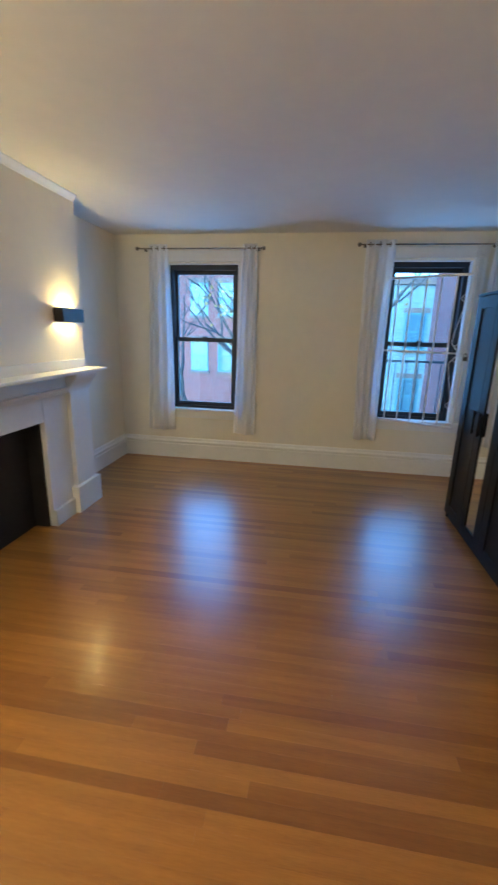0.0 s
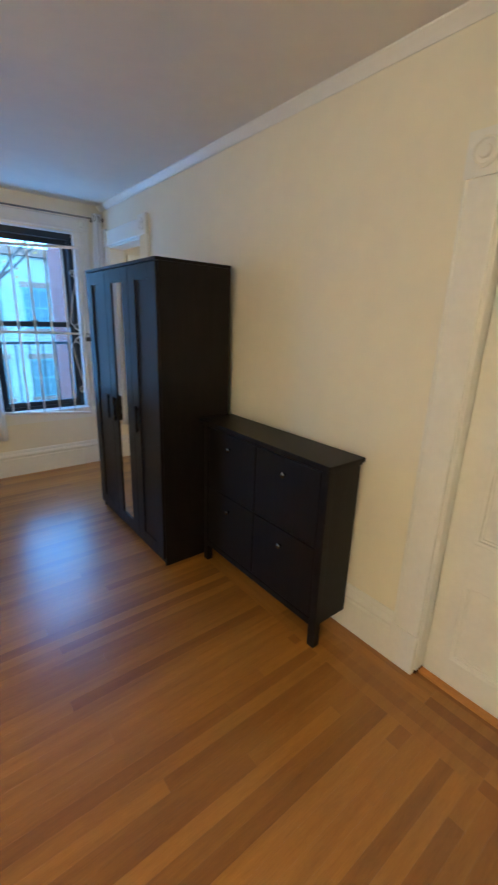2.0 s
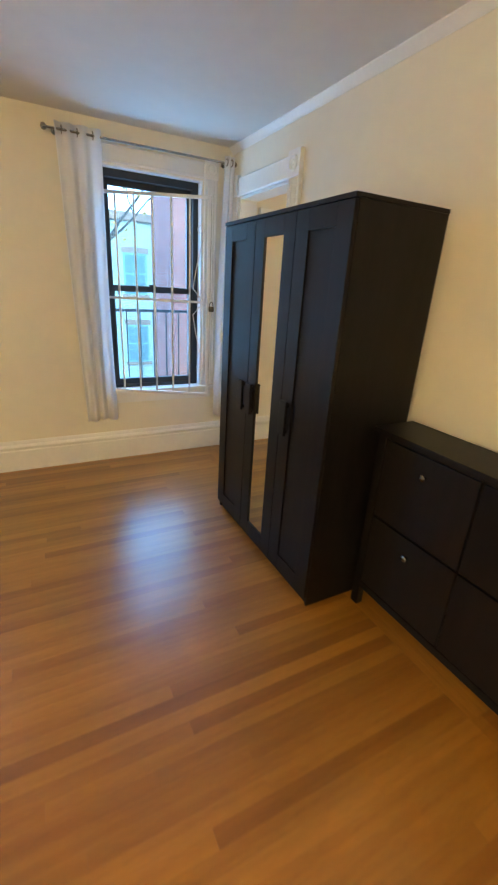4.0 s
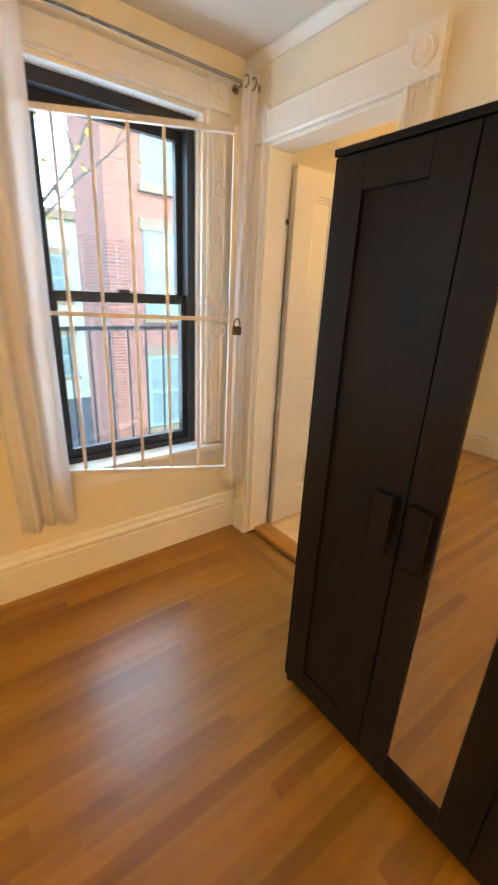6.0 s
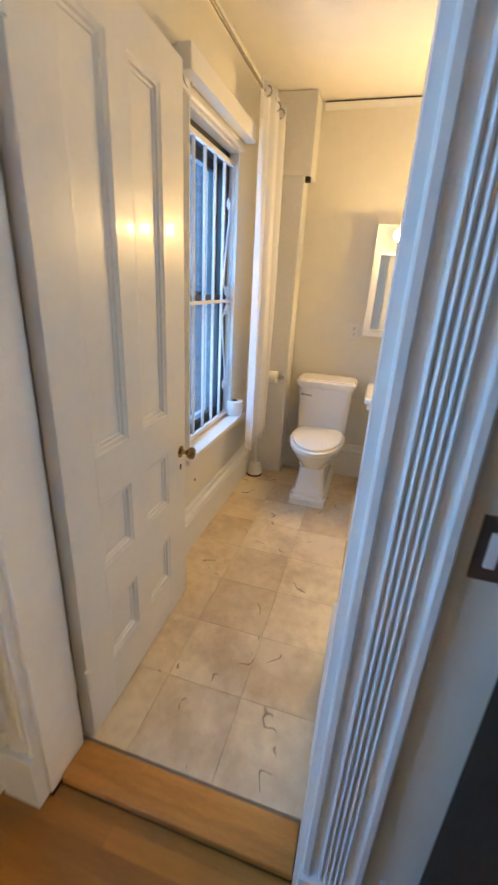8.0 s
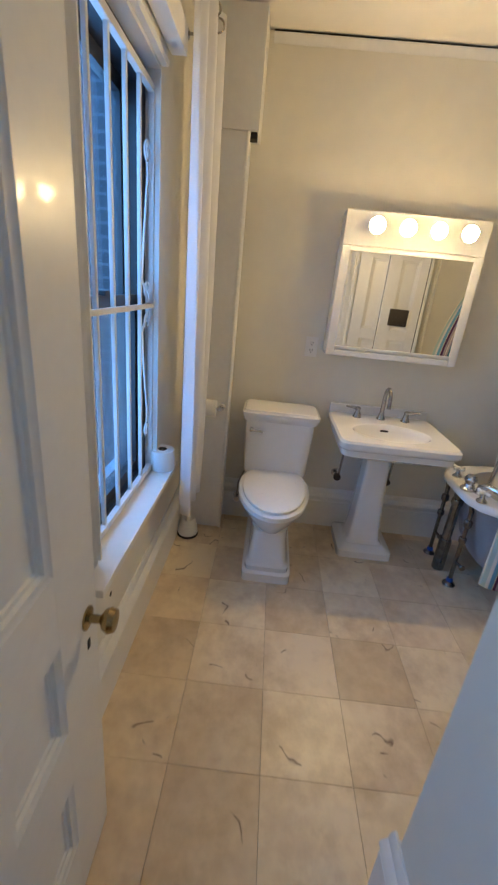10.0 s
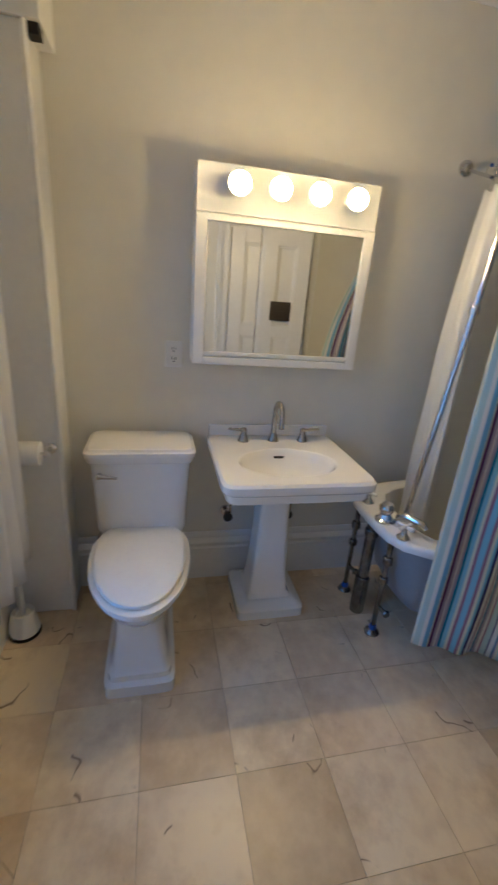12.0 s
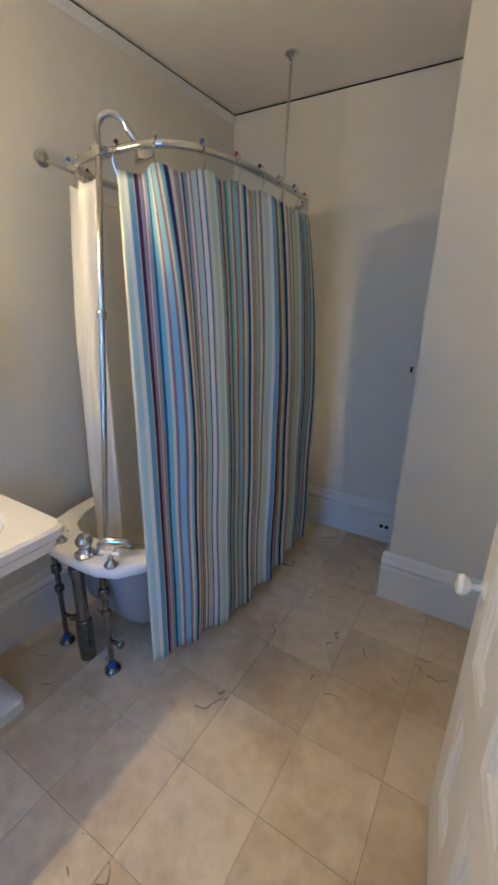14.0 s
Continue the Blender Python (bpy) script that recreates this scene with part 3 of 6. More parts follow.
# ---- windows ----
def sash_window(name, w, ysash, label):
    x0, x1, z0, z1 = w
    th = thing(name, label, "window", ((x0 + x1) / 2, ysash, z0), kind="structure")
    f = 0.045
    zm = z0 + (z1 - z0) * 0.494
    bm = bmesh.new()
    bx(bm, x0 + 0.012, x0 + 0.012 + f, ysash - 0.02, ysash + 0.09, z0, z1)
    bx(bm, x1 - 0.012 - f, x1 - 0.012, ysash - 0.02, ysash + 0.09, z0, z1)
    bx(bm, x0 + 0.012 + f, x1 - 0.012 - f, ysash - 0.02, ysash + 0.09, z1 - 0.065, z1)
    bx(bm, x0 + 0.012 + f, x1 - 0.012 - f, ysash - 0.02, ysash + 0.09, z0, z0 + 0.03)
    part("window_frame", bm, BLACKF, th, "black painted frame")
    a, b = x0 + 0.012 + f, x1 - 0.012 - f
    for nm, y, za, zb in (("lower_sash", ysash, z0 + 0.03, zm + 0.025), ("upper_sash", ysash + 0.045, zm - 0.025, z1 - 0.065)):
        bm = bmesh.new()
        s = 0.032
        bx(bm, a, a + s, y, y + 0.035, za, zb)
        bx(bm, b - s, b, y, y + 0.035, za, zb)
        bx(bm, a + s, b - s, y, y + 0.035, za, za + 0.045)
        bx(bm, a + s, b - s, y, y + 0.035, zb - 0.045, zb)
        sash = part(nm, bm, BLACKF, th, "black sash")
        pane = part("pane", B(a + s, b - s, y + 0.014, y + 0.019, za + 0.045, zb - 0.045), GLASS, sash, "clear glass pane")
        pane.visible_shadow = False
    part("sash_lock", B((a + b) / 2 - 0.03, (a + b) / 2 + 0.03, ysash - 0.006, ysash + 0.03, zm + 0.025, zm + 0.042, bev=0.004), BLACKIRON, th)
    bm = bmesh.new()
    bx(bm, x0, x0 + 0.012, NY - 0.034 if w is W3 else NY, ysash + 0.1, z0, z1)
    bx(bm, x1 - 0.012, x1, NY - 0.04 if w is W3 else NY, ysash + 0.1, z0, z1)
    bx(bm, x0 + 0.012, x1 - 0.012, NY - 0.04 if w is W3 else NY, ysash - 0.021, z1 - 0.012, z1)
    part("reveal", bm, TRIM, th, "white painted reveal")
    return th


v1 = sash_window("window_1", W1, 0.475, "black double-hung sash window with a white reveal")
v2 = sash_window("window_2", W2, 0.495, "black double-hung sash window behind an open iron grille")
v3 = sash_window("window_3", W3, 0.435, "black double-hung bathroom window behind an iron grille")
for v, w, wy in ((v1, W1, NY), (v2, W2, NY)):
    part("window_sill", B(w[0] - 0.13, w[1] + 0.13, wy - 0.045, 0.70, w[2] - 0.03, w[2], bev=0.005), TRIM, v, "white painted sill")
    part("apron", B(w[0] - 0.1, w[1] + 0.1, wy - 0.014, wy, w[2] - 0.12, w[2] - 0.03, bev=0.003), TRIM, v)
part("window_sill", B(W3[0] - 0.12, W3[1] + 0.12, 0.285, 0.60, W3[2] - 0.03, W3[2], bev=0.006), TRIM, v3, "deep white painted sill")
part("head_ledge", B(W3[0] - 0.12, W3[1] + 0.02, BY - 0.09, BY - 0.031, W3[3] + 0.04, W3[3] + 0.125, bev=0.006), TRIM, v3, "white boxed head ledge")


def spiral(c, u, v, r, turns, start, n=26):
    return [Vector(c) + (r * (1 - 0.8 * k / n)) * (math.cos(start + turns * 2 * math.pi * k / n) * u + math.sin(start + turns * 2 * math.pi * k / n) * v) for k in range(n + 1)]


def grille(name, label, loc, rz, width, height, bars, mid, lock=False):
    """Iron window guard, hinged at its own origin, along local +x."""
    th = thing(name, label, "grille", loc, rz, local=True)
    bm = bmesh.new()
    bx(bm, 0, 0.02, -0.012, 0.012, 0, height, bev=0.003)
    bx(bm, width - 0.024, width, -0.012, 0.012, 0, height, bev=0.003)
    bx(bm, 0.02, width - 0.024, -0.012, 0.012, 0, 0.024, bev=0.003)
    bx(bm, 0.02, width - 0.024, -0.012, 0.012, height - 0.024, height, bev=0.003)
    part("guard_frame", bm, IRON, th)
    part("crossbar", B(0.02, width - 0.024, -0.016, -0.006, mid - 0.009, mid + 0.009), IRON, th)
    bay = (width - 0.024) / (bars + 1)
    for k in range(1, bars + 1):
        part("bar", B(bay * k - 0.007, bay * k + 0.007, -0.006, 0.008, 0.024, height - 0.024, bev=0.002), IRON, th)
    X, Z = Vector((1, 0, 0)), Vector((0, 0, 1))
    xc = bay * bars + bay * 0.55
    for s in (1, -1):
        low = spiral((xc + 0.01, 0, mid + s * 0.055), X, Z * s, 0.042, 1.35, -1.2)
        high = spiral((xc + 0.015, 0, mid + s * 0.52), X, Z * s, 0.036, 1.2, 1.6)
        part("scroll", tube(bmesh.new(), low[::-1] + [Vector((xc - 0.05, 0, mid + s * 0.10)), Vector((xc - 0.025, 0, mid + s * 0.25)), Vector((xc + 0.02, 0, mid + s * 0.45))] + high, 0.0045, 6), IRON, th)
    if lock:
        pb = part("padlock", B(width - 0.008, width + 0.034, -0.030, -0.012, mid - 0.068, mid - 0.028, bev=0.005), BRONZE, th, "small dark padlock")
        part("shackle", tube(bmesh.new(), [Vector((width + 0.013 + 0.014 * math.cos(a), -0.021, mid - 0.029 + 0.036 * math.sin(a))) for a in np.linspace(0, math.pi, 9)], 0.004, 8), NICKEL, pb)
    for z in (0.35, height - 0.35):
        part("hinge", lathe(bmesh.new(), [(0.012, 0), (0.012, 0.07)], (-0.012, 0, z), n=10), IRON, th)
    return th


grille("window_grille", "white painted iron window grille, swung open", (-1.07, 0.372, 0.645), -27.0, 0.862, 1.52, 5, 0.77, True)
grille("window_grille", "white painted iron window grille in a bathroom window", (W3[0] + 0.025, 0.392, W3[2] + 0.012), 0.0, 0.70, 1.475, 4, 0.74)


# ---- curtains ----
def curtain(name, label, group, x0, x1, y, z0, z1, waves, depth, top0=None, top1=None, seed=1, material=None):
    rnd = random.Random(seed)
    ph = [rnd.uniform(0, 6.28) for _ in range(4)]
    nx, nz = waves * 16, 30
    top0, top1 = x0 if top0 is None else top0, x1 if top1 is None else top1
    bm = bmesh.new()
    rows = []
    for j in range(nz + 1):
        v = j / nz
        row = []
        for i in range(nx + 1):
            u = i / nx
            xa, xb = x0 + (top0 - x0) * v ** 1.3, x1 + (top1 - x1) * v ** 1.3
            amp = depth * (0.8 + 0.5 * (1 - v))
            w = u + 0.055 * math.sin(5.1 * u + ph[3]) * (1 - 0.6 * v)
            yy = y + amp * math.sin(2 * math.pi * waves * w + 0.5 * math.sin(3 * v + ph[0])) + 0.45 * amp * math.sin(2 * math.pi * waves * 0.43 * w + ph[1] + 2 * v)
            row.append(bm.verts.new((xa + (xb - xa) * u + 0.006 * math.sin(5 * v + ph[2]), yy, z0 + (z1 - z0) * v + 0.006 * math.sin(7 * u + ph[3]) * (1 - v))))
        rows.append(row)
    for a, b in zip(rows, rows[1:]):
        for i in range(nx):
            bm.faces.new((a[i], a[i + 1], b[i + 1], b[i]))
    th = thing(name, label, "curtain", ((x0 + x1) / 2, y, z0), group=group)
    body = part("cloth", bm, material or SHEER, th)
    sol = body.modifiers.new("thickness", "SOLIDIFY")
    sol.thickness = 0.0015
    for k in range(waves):
        u = (k + 0.5) / waves
        part("grommet", tube(bmesh.new(), [Vector((top0 + (top1 - top0) * u, y + 0.024 * math.cos(a), z1 - 0.045 + 0.024 * math.sin(a))) for a in np.linspace(0, 2 * math.pi, 13)[:-1]], 0.004, 6, closed=True), NICKEL, th, "metal eyelet")
    return th


CURTY = NY - 0.085
curtain("curtain", "thin white cotton curtain beside a window", "bedroom curtains", -3.76, -3.42, CURTY, 0.37, 2.49, 3, 0.018, -3.68, -3.46, 1)
curtain("curtain", "thin white cotton curtain beside a window", "bedroom curtains", -2.69, -2.43, CURTY, 0.37, 2.49, 3, 0.016, -2.60, -2.44, 2)
curtain("curtain", "thin white cotton curtain beside the grilled window", "bedroom curtains", -1.27, -1.02, CURTY, 0.40, 2.52, 3, 0.018, -1.32, -1.02, 3)
curtain("curtain", "thin white cotton curtain bunched in the corner by the doorway", "bedroom curtains", -0.115, 0.012, CURTY - 0.022, 0.35, 2.52, 2, 0.016, -0.075, 0.012, 4)
curtain("curtain", "white cotton curtain beside the bathroom window", "bathroom curtains", 2.03, 2.45, 0.225, 0.42, 2.52, 4, 0.024, 2.01, 2.43, 5)


def rod(x0, x1, y, z, wall, label):
    th = thing("curtain_rod", label, "curtain rod", (x0, wall, z))
    part("pole", tube(bmesh.new(), [(x0, y, z), (x1, y, z)], 0.008, 10), NICKEL, th)
    for x, s in ((x0, -1), (x1, 1)):
        part("finial", lathe(bmesh.new(), [(0.008, 0), (0.018, 0.006), (0.022, 0.02), (0.016, 0.034), (0.001, 0.04)], (x, y, z), (s, 0, 0), 14), NICKEL, th)
    for x in (x0 + 0.05, x1 - 0.05):
        bm = tube(bmesh.new(), [(x, wall, z), (x, y + 0.006, z)], 0.006, 8)
        lathe(bm, [(0.02, 0), (0.02, 0.006)], (x, wall, z), (0, -1, 0), 12)
        part("bracket", bm, NICKEL, th)


rod(-3.80, -2.40, CURTY, 2.445, NY, "thin metal curtain rod over a window")
rod(-1.36, 0.008, CURTY, 2.475, NY, "thin metal curtain rod over the grilled window")
rod(1.12, 2.50, 0.24, 2.475, BY, "thin metal curtain rod over the bathroom window")


# ---- doors ----
def panel_door(name, label, loc, rz, w, h, rows, thick=0.046, knobs="brass", vent=False, cols=None):
    """A stile-and-rail door hinged at its own origin, along local +x; its face is at local y 0 and its back at thick."""
    th = thing(name, label, "door", loc, rz, local=True, kind="")
    st, mid = 0.105, 0.10
    cols = cols or [(st, (w - mid) / 2), ((w + mid) / 2, w - st)]
    s0, s1 = cols[0][0], cols[1][1]
    part("stile", B(0, s0, 0, thick, 0, h, bev=0.002), DOORP, th)
    part("stile", B(s1, w, 0, thick, 0, h, bev=0.002), DOORP, th)
    zs = [0.0] + [z for r in rows for z in r] + [h]
    for za, zb in zip(zs[0::2], zs[1::2]):
        part("rail", B(s0, s1, 0.0002, thick - 0.0002, za, zb), DOORP, th)
    for za, zb in rows:
        part("mullion", B(cols[0][1], cols[1][0], 0.0002, thick - 0.0002, za, zb), DOORP, th)
    for za, zb in rows:
        for xa, xb in cols:
            p = part("panel", B(xa, xb, 0.018, thick - 0.018, za, zb), DOORP, th)
            for y, s in ((0.018, -1), (thick - 0.018, 1)):
                bm = bmesh.new()
                prof = [(0, 0), (0.030, 0), (0.027, 0.004), (0.019, 0.005), (0.015, 0.012), (0.007, 0.013), (0.0, 0.0175)]
                ring = [[Vector((x, y + s * o, z)) for x, z in ((xa + i, za + i), (xb - i, za + i), (xb - i, zb - i), (xa + i, zb - i))] for i, o in prof]
                loft(bm, ring, False, False)
                part("moulding", bm, DOORP, p)
    zk = 0.79 if knobs == "brass" else 0.86
    km = BRASS if knobs == "brass" else CERAMIC
    for s, y in ((-1, 0.0), (1, thick)):
        bm = lathe(bmesh.new(), [(0.026, 0), (0.026, 0.004), (0.010, 0.008), (0.009, 0.030), (0.022, 0.038), (0.028, 0.050), (0.024, 0.062), (0.001, 0.066)], (w - 0.05, y, zk), (0, s, 0), 18)
        part("door_knob", bm, km, th, "round aged brass knob" if knobs == "brass" else "round white porcelain knob")
    part("latch_plate", B(w - 0.001, w + 0.002, 0.008, thick - 0.008, zk - 0.05, zk + 0.05), BRONZE, th)
    part("keyhole", B(w - 0.056, w - 0.044, -0.002, 0.001, zk - 0.085, zk - 0.06), DARK, th)
    for z in (0.22, h - 0.25):
        part("hinge", lathe(bmesh.new(), [(0.008, 0), (0.008, 0.09)], (-0.004, -0.004, z), n=10), DOORP, th)
    if vent:
        v = part("vent", B(0.34, 0.51, thick + 0.0005, thick + 0.012, 1.27, 1.42, bev=0.002), BRONZE, th, "dark square vent")
        for k in range(5):
            part("slat", B(0.35, 0.50, thick + 0.012, thick + 0.015, 1.282 + k * 0.027, 1.292 + k * 0.027), BRONZE, v)
    return th


panel_door("bathroom_door", "white six-panel door with brass knob, standing open", (EXB + 0.03, 0.195, BZ + 0.012), 1.2, 0.765, 2.15, [(0.21, 0.435), (0.595, 0.83), (0.99, 2.03)], cols=[(0.14, 0.32), (0.415, 0.60)])
panel_door("closet_door", "white panelled closet door with porcelain knobs, ajar", (0.885, CD[1] - 0.02, BZ + 0.012), -83.0, 0.635, 1.945, [(0.20, 0.55), (0.68, 1.14), (1.22, 1.84)], knobs="porcelain", vent=True)
panel_door("door_closed", "white panelled door, closed, beside the shoe cabinet", (EX + 0.055, D2[1] - 0.02, 0.015), -90.0, 0.78, 2.045, [(0.13, 0.52), (0.72, 1.90)])


# ---- bedroom things ----
def wardrobe():
    x0, x1, y0, y1, h = -0.492, -0.012, -1.915, -0.765, 1.90
    th = thing("wardrobe", "black-brown three-door wardrobe with a mirror door", "wardrobe", ((x0 + x1) / 2, (y0 + y1) / 2, 0))
    part("side_panel", B(x0, x1, y0, y0 + 0.016, 0, h - 0.018, bev=0.001), BLACKW, th)
    part("side_panel", B(x0, x1, y1 - 0.016, y1, 0, h - 0.018, bev=0.001), BLACKW, th)
    part("back_panel", B(x1 - 0.006, x1 - 0.001, y0 + 0.016, y1 - 0.016, 0.06, h - 0.018), BLACKW, th)
    part("bottom_panel", B(x0, x1 - 0.006, y0 + 0.016, y1 - 0.016, 0.075, 0.093), BLACKW, th)
    part("top", B(x0 - 0.022, x1, y0 - 0.004, y1 + 0.004, h - 0.018, h, bev=0.002), BLACKW, th)
    part("kickboard", B(x0 + 0.012, x0 + 0.028, y0 + 0.016, y1 - 0.016, 0, 0.075), BLACKW, th)
    wd = (y1 - y0) / 3
    for k in range(3):
        a, b = y0 + wd * k + 0.002, y0 + wd * (k + 1) - 0.002
        za, zb, s = 0.055, h - 0.022, 0.098
        bm = bmesh.new()
        xa, xb = x0 - 0.019, x0 - 0.001
        bx(bm, xa, xb, a, a + s, za, zb, bev=0.0015)
        bx(bm, xa, xb, b - s, b, za, zb, bev=0.0015)
        bx(bm, xa, xb, a + s, b - s, za, za + 0.085, bev=0.0015)
        bx(bm, xa, xb, a + s, b - s, zb - 0.085, zb, bev=0.0015)
        d = part("door", bm, BLACKW, th, "mirror door" if k == 1 else "framed panel door")
        if k == 1:
            part("mirror", B(xa + 0.008, xa + 0.012, a + s, b - s, za + 0.085, zb - 0.085), MIRROR, d, "tall mirror")
        else:
            part("door_panel", B(xa + 0.009, xa + 0.014, a + s, b - s, za + 0.085, zb - 0.085), BLACKW, d)
        yh = {0: b - 0.052, 1: b - 0.052, 2: a + 0.052}[k]
        bm = B(xa - 0.026, xa - 0.010, yh - 0.030, yh + 0.030, 0.855, 1.035, bev=0.004)
        bx(bm, xa - 0.010, xa, yh - 0.024, yh + 0.024, 0.868, 0.886)
        bx(bm, xa - 0.010, xa, yh - 0.024, yh + 0.024, 1.004, 1.022)
        part("handle", bm, BLACKW, d, "flat black handle")


wardrobe()


def shoe_cabinet():
    x0, x1, y0, y1, h = -0.226, -0.004, -2.992, -1.965, 0.992
    th = thing("shoe_cabinet", "shallow black-brown shoe cabinet with tilting fronts", "cabinet", ((x0 + x1) / 2, (y0 + y1) / 2, 0))
    part("top", B(x0 - 0.03, x1, y0 - 0.022, y1 + 0.022, h - 0.022, h, bev=0.004), BLACKW, th)
    part("cornice", B(x0 - 0.012, x1, y0 - 0.008, y1 + 0.008, h - 0.040, h - 0.022, bev=0.004), BLACKW, th)
    part("side_panel", B(x0 + 0.004, x1, y0 + 0.004, y0 + 0.018, 0.13, h - 0.04), BLACKW, th)
    part("side_panel", B(x0 + 0.004, x1, y1 - 0.018, y1 - 0.004, 0.13, h - 0.04), BLACKW, th)
    part("back_panel", B(x1 - 0.008, x1 - 0.001, y0 + 0.018, y1 - 0.018, 0.13, h - 0.04), BLACKW, th)
    part("bottom_panel", B(x0 + 0.004, x1 - 0.008, y0 + 0.018, y1 - 0.018, 0.13, 0.148), BLACKW, th)
    part("rail", B(x0 - 0.006, x0 + 0.006, y0 + 0.045, y1 - 0.045, 0.118, 0.155, bev=0.003), BLACKW, th)
    for y in (y0, y1 - 0.045):
        part("leg", B(x0 - 0.006, x0 + 0.036, y, y + 0.045, 0, h - 0.04, bev=0.003), BLACKW, th)
    mid = (y0 + y1) / 2
    for a, b in ((y0 + 0.049, mid - 0.004), (mid + 0.004, y1 - 0.049)):
        for za, zb in ((0.16, 0.545), (0.555, h - 0.048)):
            f = part("front", B(x0 - 0.004, x0 + 0.012, a, b, za, zb, bev=0.004), BLACKW, th)
            part("knob", lathe(bmesh.new(), [(0.006, 0), (0.006, 0.010), (0.014, 0.016), (0.015, 0.022), (0.009, 0.027), (0.001, 0.028)], (x0 - 0.004, (a + b) / 2, zb - 0.085), (-1, 0, 0), 14), DARKCHROME, f, "small round dull metal knob")


shoe_cabinet()


def sconce(y, z=1.665):
    th = thing("wall_sconce", "dark bronze box sconce lit up and down", "wall lamp", (CHX, y, z), group="fireplace sconces")
    x0, x1, w, h = CHX, CHX + 0.085, 0.145, 0.052
    bm = bmesh.new()
    bx(bm, x1 - 0.004, x1, y - w, y + w, z - h, z + h, bev=0.001)
    bx(bm, x0 + 0.01, x1 - 0.004, y - w, y - w + 0.004, z - h, z + h)
    bx(bm, x0 + 0.01, x1 - 0.004, y + w - 0.004, y + w, z - h, z + h)
    part("housing", bm, BRONZE, th)
    part("backplate", B(x0, x0 + 0.01, y - w, y + w, z - h, z + h), BRONZE, th)
    part("divider", B(x0 + 0.01, x1 - 0.004, y - w + 0.004, y + w - 0.004, z - 0.006, z + 0.006), BRONZE, th)
    part("lamp", B(x0 + 0.022, x1 - 0.018, y - 0.07, y + 0.07, z + 0.006, z + 0.014), LEDW, th, "glowing warm light strip")
    part("lamp", B(x0 + 0.022, x1 - 0.018, y - 0.07, y + 0.07, z - 0.014, z - 0.006), LEDW, th, "glowing warm light strip")


sconce(-1.225)
sconce(-3.12)


def fireplace():
    th = thing("fireplace", "white painted mantelpiece with pilasters round a black hearth", "fireplace", (CHX, -2.2, 0))
    ya, yb = FO[0], FO[1]
    def block(nm, *a, lab="", **k):
        return part(nm, B(*a, **k), TRIM, th, lab)
    for s, (y0, y1) in ((1, (-1.40, -1.03)), (-1, (-3.43, -3.06))):
        block("pilaster", CHX, CHX + 0.075, y0 + 0.04, y1 - 0.04, 0.24, 1.06, bev=0.004)
        block("plinth", CHX, CHX + 0.105, y0, y1, 0, 0.24, bev=0.006)
        bm = prism(bmesh.new(), [(0, 0), (0.08, 0), (0.085, 0.03), (0.10, 0.06), (0.13, 0.09), (0.15, 0.12), (0.15, 0.15), (0, 0.15)], lambda o, u, e: Vector((CHX + o, (y0 + 0.02, y1 - 0.02)[e], 1.06 + u)))
        part("bracket", bm, TRIM, th)
    block("surround", CHX, CHX + 0.04, yb, -1.40 + 0.04, 0.14, 1.06, bev=0.003)
    block("surround", CHX, CHX + 0.04, -3.06 - 0.04, ya, 0.14, 1.06, bev=0.003)
    block("surround_plinth", CHX, CHX + 0.065, yb + 0.001, -1.40, 0, 0.14, bev=0.004)
    block("surround_plinth", CHX, CHX + 0.065, -3.06, ya - 0.001, 0, 0.14, bev=0.004)
    block("surround", CHX, CHX + 0.039, ya, yb, FO[2], 1.06, bev=0.003)
    block("frieze", CHX, CHX + 0.07, -3.06, -1.40, 1.06, 1.21, bev=0.003)
    bm = prism(bmesh.new(), [(0.07, 0), (0.08, 0), (0.09, 0.02), (0.115, 0.035), (0.12, 0.05), (0.07, 0.05)], lambda o, u, e: Vector((CHX + o, (-3.06, -1.40)[e], 1.06 + u)))
    part("frieze_moulding", bm, TRIM, th)
    block("shelf", CHX, CHX + 0.19, -3.50, -0.945, 1.2105, 1.236, bev=0.006)
    block("shelf_back", CHX, CHX + 0.016, -3.45, -0.985, 1.236, 1.31, bev=0.004)
    part("fire_plate", B(CHX - 0.13, CHX - 0.12, ya, yb, 0, FO[2]), SOOT, th, "black fire plate")
    part("hearth_cheek", B(CHX - 0.12, CHX - 0.001, ya, ya + 0.02, 0, FO[2]), SOOT, th)
    part("hearth_cheek", B(CHX - 0.12, CHX - 0.001, yb - 0.02, yb, 0, FO[2]), SOOT, th)
    part("hearth_cheek", B(CHX - 0.12, CHX - 0.001, ya + 0.02, yb - 0.02, FO[2] - 0.02, FO[2]), SOOT, th)


fireplace()

# Added lamp, never in view: a warm fill for the bedroom walls.
_cl = thing("fill_lamp", "unseen white globe added at the back of the room as fill light", "pendant lamp", (-3.2, -4.75, RZ0))
part("canopy", lathe(bmesh.new(), [(0.06, 0), (0.058, 0.012), (0.02, 0.025)], (-3.2, -4.75, RZ0), (0, 0, -1), 20), NICKEL, _cl)
part("stem", tube(bmesh.new(), [(-3.2, -4.75, RZ0 - 0.02), (-3.2, -4.75, 2.14)], 0.006, 8), NICKEL, _cl)
_g = bmesh.new()
bmesh.ops.create_uvsphere(_g, u_segments=28, v_segments=16, radius=0.14, matrix=Matrix.Translation((-3.2, -4.75, 2.005)))
part("globe", _g, FILL, _cl, "glowing globe of the added fill light")


